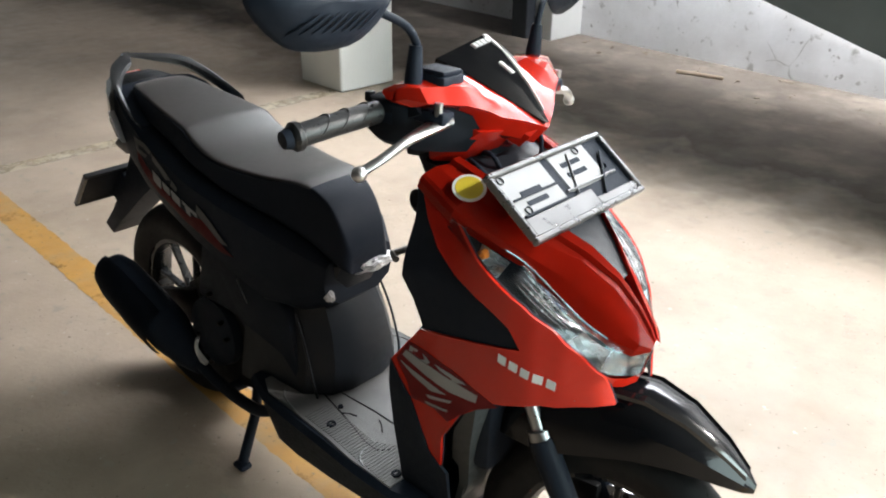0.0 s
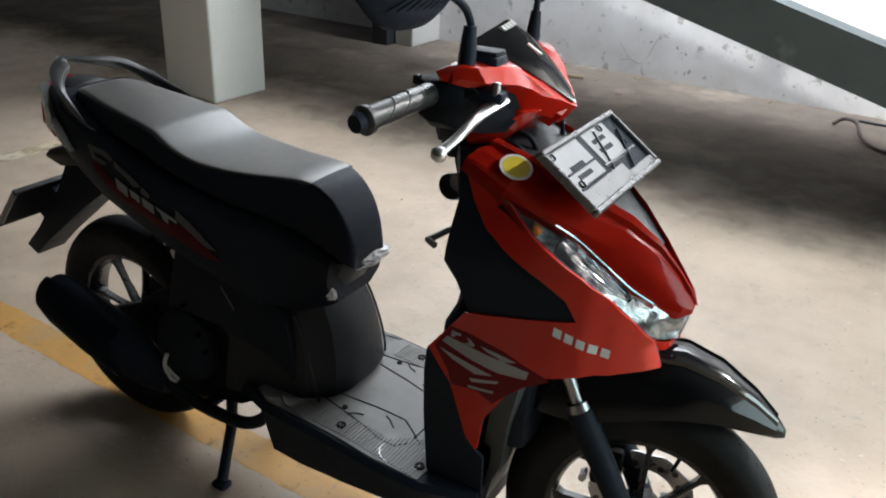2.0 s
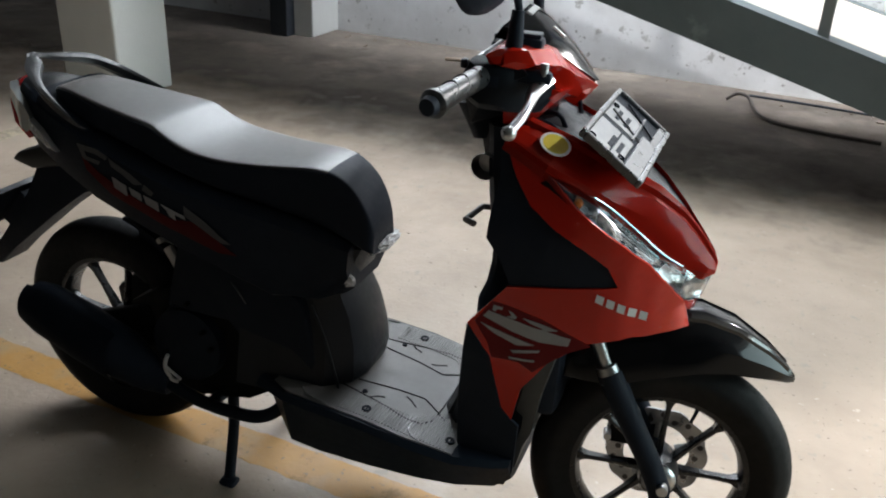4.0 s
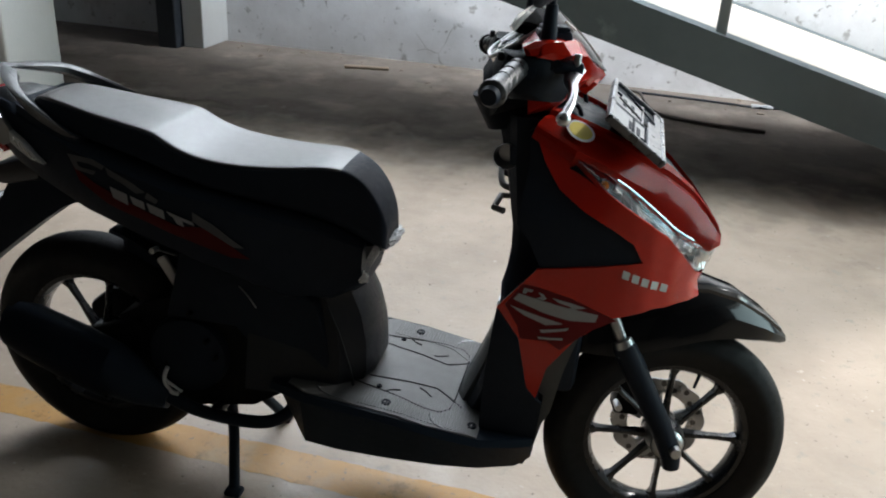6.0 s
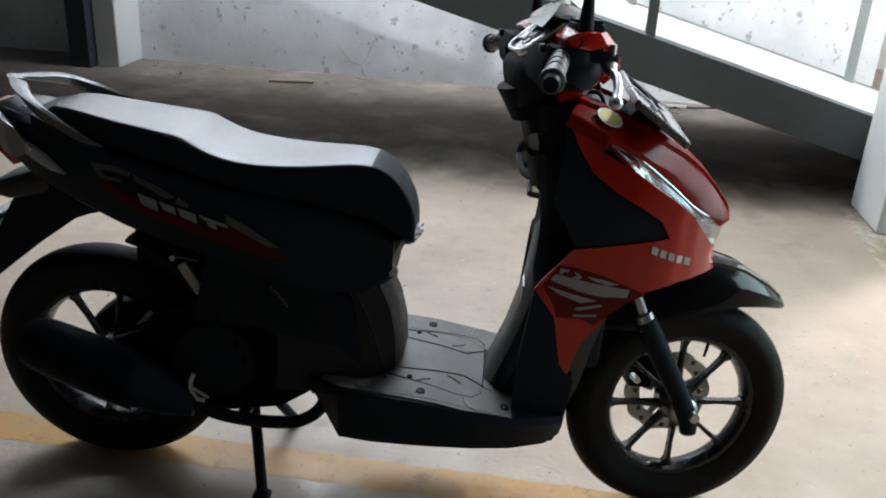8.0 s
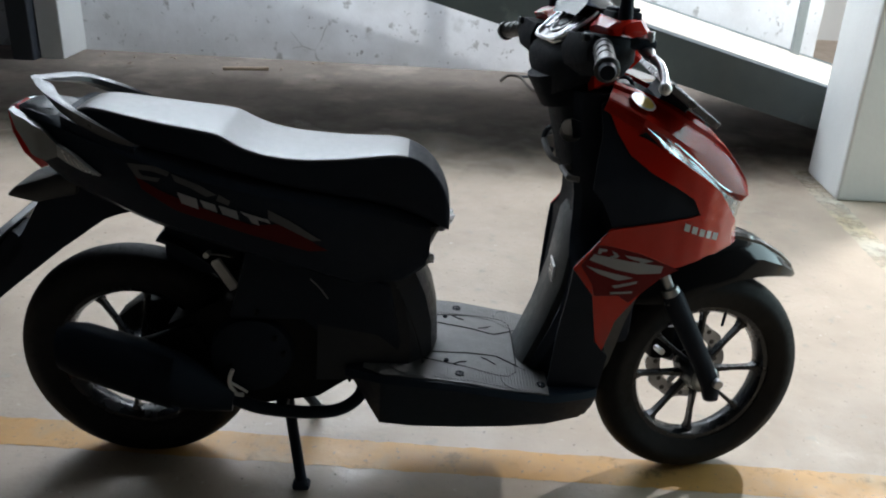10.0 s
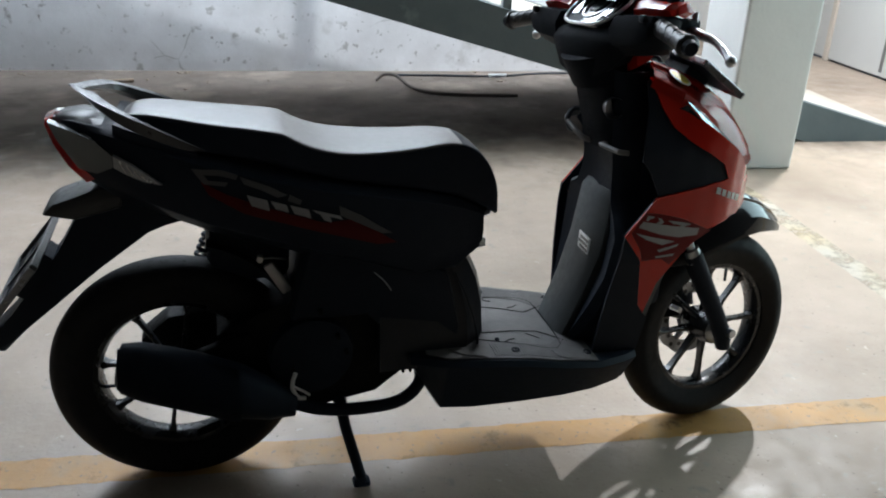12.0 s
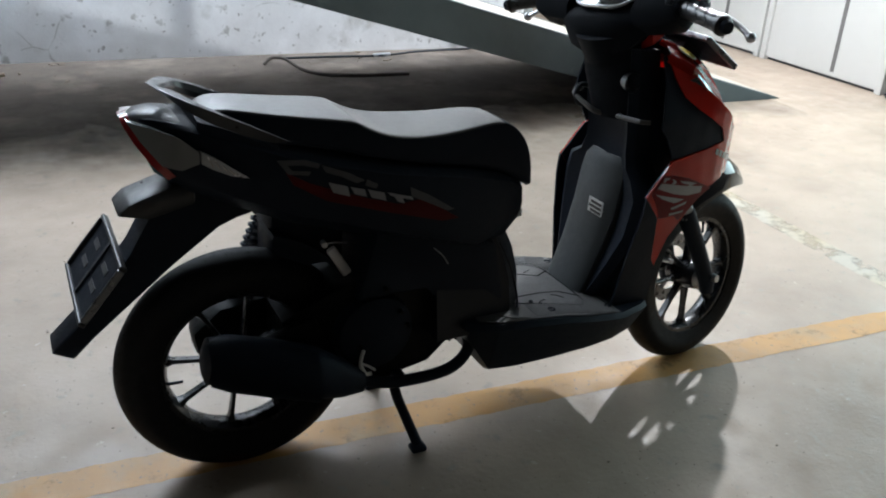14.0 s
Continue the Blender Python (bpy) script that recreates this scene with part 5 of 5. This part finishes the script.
def cowl_ring(y, rear_x, front_x, low, high, nose):
    cut = 0.050 if abs(y) < 0.1 else -1.0  # the meter takes the middle of the cowl
    return [(HX + max(cut, rear_x), y, HZ + low), (HX + max(cut, rear_x - 0.008), y, HZ + (low + high) / 2), (HX + max(cut + 0.005, rear_x + 0.010), y, HZ + high - 0.004), (HX + rear_x + 0.45 * (front_x - rear_x), y, HZ + high), (HX + rear_x + 0.78 * (front_x - rear_x), y, HZ + high * 0.45 + nose * 0.55 + (-0.002 if abs(y) < 0.1 else 0.010)),
            (HX + front_x, y, HZ + nose), (HX + front_x - 0.022, y, HZ + max(low - 0.002, nose - 0.028)), (HX + rear_x + 0.5 * (front_x - rear_x), y, HZ + low)]


COWL = [(-0.212, 0.016, 0.046, 0.010, 0.026, 0.016), (-0.202, 0.010, 0.076, 0.006, 0.034, 0.014), (-0.15, 0.012, 0.108, 0.004, 0.039, 0.010), (-0.112, 0.014, 0.122, -0.010, 0.041, 0.0), (-0.092, -0.005, 0.132, -0.050, 0.034, -0.010), (-0.045, -0.005, 0.152, -0.070, 0.032, -0.020), (0, -0.005, 0.168, -0.078, 0.034, -0.034)]
COWL += [(-a, *b) for a, *b in COWL[-2::-1]]
cowl = turned("handlebar_cowl", loft_bm([cowl_ring(*c) for c in COWL]), RED, scooter, "glossy red handlebar cowl", angle=30)
for s in (-1, 1):
    pod = loft_bm([[(HX + x, s * y, HZ + z) for x, z in ((a, -0.02), (a + 0.004, lo * 0.7), (a + 0.03, lo), (b - 0.02, lo), (b, lo * 0.6), (b, 0.0), (b - 0.012, hi), (a + 0.012, hi))] for y, a, b, lo, hi in ((0.210, -0.022, 0.034, -0.034, 0.004), (0.204, -0.030, 0.046, -0.050, 0.008), (0.180, -0.034, 0.066, -0.062, 0.008), (0.140, -0.036, 0.086, -0.068, 0.006), (0.095, -0.036, 0.104, -0.072, 0.004))])
    turned("switch_pod", pod, MATT_BLACK, cowl, "black switch and throttle pod under the cowl", angle=40)
column_bm = loft_bm([[(x, -w * 0.6, z), (x + 0.02, -w, z), (0.93, -w, z), (0.93, w, z), (x + 0.02, w, z), (x, w * 0.6, z)] for x, z, w in ((0.850, 0.905, 0.066), (0.849, 0.880, 0.068), (0.849, 0.860, 0.071), (0.854, 0.830, 0.076), (0.866, 0.790, 0.079), (0.880, 0.740, 0.074), (0.890, 0.690, 0.068))])
turned("steering_shroud", column_bm, MATT_BLACK, scooter, "black shroud round the steering column", angle=40)


def dash_ring(y, d, h):
    """One section of the dash: upright towards the rider, then sloping up and forwards under the meter."""
    return [(HX - 0.030 + d, y, HZ - 0.115 + h), (HX - 0.044 + d, y, HZ - 0.072 + h * 0.5), (HX - 0.046 + d, y, HZ - 0.046), (HX - 0.038 + d, y, HZ - 0.030), (HX + 0.006 + d * 0.6, y, HZ + 0.006 - h * 0.3), (HX + 0.052, y, HZ + 0.044 - h * 0.4), (HX + 0.066, y, HZ + 0.030 - h * 0.4), (HX + 0.05, y, HZ - 0.09 + h)]


DASH = [(0.203, 0.044, 0.080), (0.165, 0.034, 0.072), (0.120, 0.020, 0.046), (0.085, 0.006, 0.012), (0.045, 0.001, 0.0)]
dash = turned("dash_cover", loft_bm([dash_ring(-y, d, h) for y, d, h in DASH] + [dash_ring(0, 0, 0)] + [dash_ring(y, d, h) for y, d, h in DASH[::-1]]), MATT_BLACK, scooter, "black dash cover under a glossy meter", angle=40)


def on_meter(u, v, lift=0.0):
    """A point of the sloping meter: u across, v from the rider's edge forwards, both in metres."""
    return Vector((HX - 0.036 + v * 0.80 - lift * 0.60, u, HZ - 0.026 + v * 0.60 + lift * 0.80))


METER = [(0.0, 0.002), (0.044, 0.004), (0.072, 0.016), (0.086, 0.044), (0.088, 0.070), (0.076, 0.096), (0.040, 0.106), (0.0, 0.108)]
METER = [*METER, *[(-u, v) for u, v in METER[-2:0:-1]]]
meter = turned("instrument_panel", loft_bm([[on_meter(u, v, -0.004) for u, v in METER], [on_meter(u, v, 0.007) for u, v in METER], [on_meter(u * 0.92, 0.055 + (v - 0.055) * 0.92, 0.010) for u, v in METER]]), GLOSS_BLACK, dash, "glossy dark instrument panel", angle=30)
# Bright rings and wedges draw the reflections in the glossy meter.
bezel_glint = [on_meter(u * 0.96, 0.055 + (v - 0.055) * 0.96, 0.010) for u, v in METER]
turned("bezel_glint", tube_bm(curve_points([*bezel_glint, bezel_glint[0]], 4), 0.0036, 8), SILVER, meter, "meter rim with its reflection drawn bright")
speed_ring = [on_meter(0.034 * math.cos(q), 0.060 + 0.036 * math.sin(q), 0.011) for q in (2 * math.pi * k / 28 for k in range(29))]
turned("dial_glint", tube_bm(speed_ring, 0.0026, 6), SILVER, meter, "reflection drawn as a ring round the speed dial")
turned("dial_face", loft_bm([[on_meter(0.020 * math.cos(q), 0.060 + 0.021 * math.sin(q), k) for q in (math.pi * j / 3 for j in range(6))] for k in (0.009, 0.0135)]), GREY_PLASTIC, meter, "dark six-sided centre of the dial")
for s in (-1, 1):
    wedge = [(0.040, 0.034), (0.058, 0.030), (0.068, 0.056), (0.060, 0.086), (0.044, 0.090), (0.050, 0.060)]
    turned("meter_side_glint", loft_bm([[on_meter(s * u, v, k) for u, v in wedge] for k in (0.009, 0.0125)]), REFLECTOR, meter, "reflection drawn at the side of the meter")
turned("steering_neck", tube_bm([(0.905, 0, 0.84), (0.882, 0, 0.90)], [0.075, 0.085], 20), MATT_BLACK, scooter)
lower = turned("lower_cowl", loft_bm([[(HX + 0.03, y, HZ - 0.105 + l), (HX + 0.075 + d, y, HZ - 0.09 + l), (HX + 0.125 + d, y, HZ - 0.035), (HX + 0.04, y, HZ - 0.02), (HX + 0.02, y, HZ - 0.03)] for y, d, l in ((-0.108, -0.015, 0.012), (-0.08, 0.0, 0.0), (0, 0.015, -0.010), (0.08, 0.0, 0.0), (0.108, -0.015, 0.012))]), RED, scooter, "red lower handlebar cowl", angle=30)
VISOR = (((0.042, 0.080), (0.008, 0.080, 0.046)), ((0.074, 0.062), (0.046, 0.080, 0.040)), ((0.124, 0.018), (0.104, 0.048, 0.008)), ((0.168, -0.030), (0.163, 0.006, -0.030)))
visor_rows = []
for (cx, cz), (ex, ey, ez) in VISOR:
    row = []
    for f in (-1, -0.5, 0, 0.5, 1):
        a = abs(f)
        row.append((HX + cx + (ex - cx) * a ** 1.6, f * ey, HZ + cz + (ez - cz) * a ** 1.4 + 0.004))
    row += [(HX + ex - 0.012, ey * 0.8, HZ + ez - 0.016), (HX + (cx + ex) / 2 - 0.03, 0, HZ + (cz + ez) / 2 - 0.03), (HX + ex - 0.012, -ey * 0.8, HZ + ez - 0.016)]
    visor_rows.append(row)
visor = turned("visor", loft_bm(visor_rows), GUARD_BLACK, cowl, "glossy black visor with white stripes", angle=30)


def visor_point(t, f, lift):
    """A point on the visor: t from its top row to its tip, f from edge to edge."""
    out = []
    for (cx, cz), (ex, ey, ez) in VISOR:
        g = abs(f)
        g0, g1 = (0.0, 0.5) if g < 0.5 else (0.5, 1.0)
        a, b = (Vector((HX + cx + (ex - cx) * q ** 1.6, math.copysign(q, f) * ey, HZ + cz + (ez - cz) * q ** 1.4 + 0.004)) for q in (g0, g1))
        out.append(a.lerp(b, (g - g0) / 0.5))
    k = min(2, int(t))
    return out[k].lerp(out[k + 1], t - k) + Vector((0.72, 0.1 * f, 0.68)) * lift


def visor_mark(name, rows, mat):
    top = [[visor_point(t, f, 0.0030) for f in fs] for t, fs in rows]
    low = [[visor_point(t, f, -0.0005) for f in fs] for t, fs in rows]
    turned(name, loft_bm([[a[0], a[1], b[1], b[0]] for a, b in zip(top, low)]), mat, visor)


visor_mark("white_stripe", [(0.0, (-0.06, 0.08)), (0.6, (-0.02, 0.14)), (1.3, (0.02, 0.22)), (2.0, (0.06, 0.36)), (2.7, (0.05, 0.70))], WHITE_DECAL)
visor_mark("white_stripe", [(0.15, (0.42, 0.58)), (0.6, (0.46, 0.66)), (1.1, (0.50, 0.74)), (1.6, (0.58, 0.80))], WHITE_DECAL)
visor_mark("white_stripe", [(0.9, (0.26, 0.30)), (1.5, (0.32, 0.44)), (2.2, (0.50, 0.70))], WHITE_DECAL)
# A glint on the gloss, painted as a white mark.
visor_mark("visor_glint", [(1.25, (-0.30, -0.24)), (1.62, (-0.22, -0.14))], WHITE_DECAL)
for k in range(4):
    f = -0.42 + 0.10 * k
    visor_mark("lettering_bar", [(0.16, (f, f + 0.07)), (0.44, (f, f + 0.07))], LETTER)

for s in (-1, 1):
    fin = []
    for (cx, cz), (ex, ey, ez) in VISOR[1:]:
        x, y, z = HX + ex, s * ey, HZ + ez
        fin.append([(x - 0.004, y - s * 0.003, z - 0.003), (x - 0.006, y + s * 0.009, z - 0.006), (x - 0.012, y + s * 0.018, z - 0.018), (x - 0.030, y + s * 0.014, z - 0.038), (x - 0.020, y - s * 0.010, z - 0.022)])
    turned("cowl_fin", loft_bm(fin), RED, cowl, "red edge of the cowl beside the visor", angle=30)

bar = turned("handlebar", tube_bm([(HX - 0.047, -0.345, HZ - 0.037), (HX + 0.012, -0.165, HZ - 0.004), (HX + 0.012, 0.165, HZ - 0.004), (HX - 0.035, 0.300, HZ - 0.029)], 0.011, 12), BLACK, scooter, "steel handlebar under the cowl")
for s in (-1, 1):
    a, b = Vector((HX - 0.0455 if s < 0 else HX - 0.033, -0.340 if s < 0 else 0.295, HZ - 0.0355 if s < 0 else HZ - 0.0285)), Vector((HX - 0.002, s * 0.205, HZ - 0.0115))
    grip = turned("grip", tube_bm([a, a.lerp(b, 0.03), a.lerp(b, 0.05), a.lerp(b, 0.10), a.lerp(b, 0.12), a.lerp(b, 0.5), a.lerp(b, 0.97), b], [0.012, 0.018, 0.0205, 0.0205, 0.0165, 0.0162, 0.0168, 0.016], 18), GRIP_RUBBER, bar, "black rubber grip")
    for k in range(3):
        t0 = 0.3 + 0.22 * k
        p = [a.lerp(b, t0 + 0.12 * math.sin(q)) + 0.0166 * Vector((math.cos(q + 0.3), 0, math.sin(q + 0.3))) for q in (radians(d) for d in range(-20, 181, 20))]
        turned("grip_rib", tube_bm(p, 0.0016, 5), GRIP_RUBBER, grip)
    turned("bar_end", tube_bm([a + (a - b).normalized() * 0.010, a], [0.012, 0.015], 14), BLACK, grip)
    house = turned("switch_housing", box_bm((HX - 0.026, s * 0.188 - 0.022, HZ - 0.034), (HX + 0.036, s * 0.188 + 0.020, HZ + 0.002), 0.010, 3), BLACK, bar, "black switch and brake housing")
    turned("switch_button", box_bm((HX - 0.034, s * 0.188 - 0.008, HZ - 0.004), (HX - 0.024, s * 0.188 + 0.008, HZ + 0.010), 0.003), GREY_PLASTIC, house)
    turned("lever_perch", box_bm((HX + 0.036, s * 0.180 - 0.018, HZ - 0.016), (HX + 0.100, s * 0.180 + 0.016, HZ + 0.004), 0.007), BLACK, house)
    turned("pivot_bolt", tube_bm([(HX + 0.088, s * 0.192, HZ - 0.016), (HX + 0.088, s * 0.192, HZ + 0.016)], 0.006, 10), SILVER, house)
    line = curve_points([(HX + 0.088, s * 0.170, HZ - 0.010), (HX + 0.084, s * 0.190, HZ - 0.016), (HX + 0.078, s * 0.222, HZ - 0.024), (HX + 0.078, s * 0.256, HZ - 0.030), (HX + 0.072, s * 0.292, HZ - 0.044), (HX + 0.060, s * 0.325, HZ - 0.060)], 5)
    rings = []
    for i, p in enumerate(line):
        f = i / (len(line) - 1)
        w, h = 0.017 - 0.010 * min(1, f * 1.6), 0.0090 - 0.0025 * f
        rings.append([p + Vector((w * math.cos(q), 0.3 * w * s * math.cos(q), h * math.sin(q))) for q in (2 * math.pi * k / 10 for k in range(10))])
    lever = turned("brake_lever", loft_bm(rings), SILVER, bar, "bright alloy brake lever with a ball end")
    ball = bmesh.new()
    bmesh.ops.create_uvsphere(ball, u_segments=16, v_segments=10, radius=0.0105, matrix=Matrix.Translation((HX + 0.060, s * 0.327, HZ - 0.061)))
    turned("lever_ball", ball, SILVER, lever)
reservoir = turned("brake_reservoir", box_bm((HX + 0.026, -0.170, HZ + 0.010), (HX + 0.080, -0.112, HZ + 0.046), 0.007), BLACK, bar, "black brake fluid reservoir")
turned("reservoir_cap", box_bm((HX + 0.030, -0.166, HZ + 0.045), (HX + 0.076, -0.116, HZ + 0.052), 0.003), BLACK, reservoir)

for s in (-1, 1):
    stem = curve_points([(HX + 0.040, s * 0.186, HZ + 0.030), (HX + 0.040, s * 0.187, HZ + 0.075), (HX + 0.040, s * 0.188, HZ + 0.090), (HX + 0.034, s * 0.208, HZ + 0.112), (HX + 0.022, s * 0.250, HZ + 0.130)], 5)
    mirror = turned("mirror", tube_bm(stem, 0.0058, 10), BLACK, scooter, "black rear-view mirror on a bent stalk")
    turned("stem_boot", tube_bm([(HX + 0.040, s * 0.186, HZ + 0.022), (HX + 0.040, s * 0.186, HZ + 0.045), (HX + 0.040, s * 0.187, HZ + 0.085)], [0.013, 0.0125, 0.009], 14), BLACK, mirror, "rubber boot at the stalk's foot")
    base = [(-0.108, 0.004), (-0.086, 0.034), (-0.03, 0.050), (0.055, 0.052), (0.095, 0.036), (0.114, 0.010), (0.088, -0.026), (0.046, -0.050), (-0.030, -0.050), (-0.080, -0.026)]
    shape = curve_points([(u, v, 0) for u, v in base] + [(base[0][0], base[0][1], 0)], 3)[:-1]
    rings = []
    for k in (0.06, 0.3, 0.55, 0.74, 0.87, 0.95, 1.0, 1.0):
        deep = 0.036 * (1 - k ** 3) if len(rings) < 7 else -0.006
        rings.append([(deep + 0.006 * (1 - abs(p.y) / 0.06) * (k < 0.9), s * (p.x * k + 0.02 * (1 - k)), p.y * k + 0.006 * (1 - k)) for p in shape])
    head = loft_bm(rings)
    m = Matrix.Translation((HX + 0.006, s * 0.338, HZ + 0.140)) @ Matrix.Rotation(radians(-8), 4, "Y") @ Matrix.Rotation(radians(s * 12), 4, "Z")
    head.transform(m)
    shell = turned("mirror_shell", head, BLACK, mirror, "black ribbed mirror shell", angle=50)
    glass = loft_bm([[(-0.0062, s * p.x * 0.92, p.y * 0.9) for p in shape], [(-0.0072, s * p.x * 0.92, p.y * 0.9) for p in shape]])
    glass.transform(m)
    turned("mirror_glass", glass, MIRROR, mirror)
    for k in range(8):
        pts = []
        for q in range(5):
            u, v = -0.055 + 0.014 * k + 0.008 * q, -0.006 - 0.0058 * q
            rr = min(0.98, math.hypot((u - 0.01) / 0.105, (v - 0.002) / 0.050))
            pts.append((0.036 * (1 - rr ** 3) + 0.006 * (1 - abs(v) / 0.06) * (rr < 0.9) + 0.0006, s * u, v))
        rib = tube_bm(pts, [0.0006, 0.0016, 0.0018, 0.0016, 0.0006], 5)
        rib.transform(m)
        turned("shell_rib", rib, BLACK, shell)

# cables between the bars and the shell
for k, y in enumerate((-0.05, -0.03, 0.04)):
    part("cable", tube_bm(curve_points([(0.93, y, 0.87), (0.985, y * 1.6, 0.875 + 0.01 * k), (1.005, y * 1.3, 0.85)], 4), 0.004, 8), BLACK, scooter)

# ---- loose things on the floor ----
def ground_stick(name, points, radius, mat, label, category):
    return tagged(part(name, tube_bm(curve_points(points, 5), radius, 8), mat, None), label, category)


ground_stick("wood_strip", [(-0.86, 3.64, 0.012), (-0.72, 3.675, 0.012), (-0.59, 3.70, 0.012)], 0.011, WOOD, "pale dry wooden strip lying on the floor", "stick")
ground_stick("rubber_strip", [(0.85, 3.70, 0.012), (0.90, 3.72, 0.045), (0.97, 3.66, 0.050), (1.03, 3.50, 0.022), (1.13, 3.38, 0.013), (1.35, 3.32, 0.013), (1.65, 3.30, 0.013)], 0.010, OLD_RUBBER, "old bent rubber strip lying by the wall", "rubber strip")
cable = ground_stick("floor_cable", [(0.95, 3.87, 0.008), (1.30, 3.86, 0.008), (1.65, 3.84, 0.008), (1.95, 3.92, 0.008), (2.35, 3.95, 0.008)], 0.007, DARK_STEEL, "dark cable with pale joints along the wall", "cable")
part("cable_joint", tube_bm([(1.60, 3.842, 0.010), (1.72, 3.855, 0.010)], 0.013, 8), PVC, cable, "pale plastic joint")
rnd = random.Random(4)
bits = []
for k in range(150):
    x, y = rnd.uniform(-1.75, 2.3), 3.99 - abs(rnd.gauss(0, 0.28))
    size = rnd.uniform(0.005, 0.022) if k % 7 else rnd.uniform(0.03, 0.06)
    a = rnd.uniform(0, 6.28)
    m = Matrix.Translation((x, y, size * 0.12)) @ Matrix.Rotation(a, 4, "Z") @ Matrix.Diagonal((size, size * rnd.uniform(0.2, 0.7), size * 0.25, 1))
    b = bmesh.new()
    bmesh.ops.create_icosphere(b, subdivisions=1, radius=0.5, matrix=m)
    for v in b.verts:
        v.co += Vector((rnd.uniform(-1, 1), rnd.uniform(-1, 1), 0)) * size * 0.12
    bits.append(b)
tagged(part("floor_debris", join(*bits), DEBRIS, None), "scattered leaves and crumbs of plaster by the wall", "debris", "", "stuff")
bits = []
for k in range(70):
    x, y = rnd.uniform(-1.5, 3.6), rnd.uniform(-1.0, 2.1)
    size = rnd.uniform(0.0015, 0.0045)
    b = bmesh.new()
    bmesh.ops.create_icosphere(b, subdivisions=1, radius=size, matrix=Matrix.Translation((x, y, size * 0.3)) @ Matrix.Diagonal((1, rnd.uniform(0.5, 1), 0.5, 1)))
    bits.append(b)
tagged(part("floor_grit", join(*bits), DEBRIS, None), "dark grit scattered on the concrete", "grit", "", "stuff")
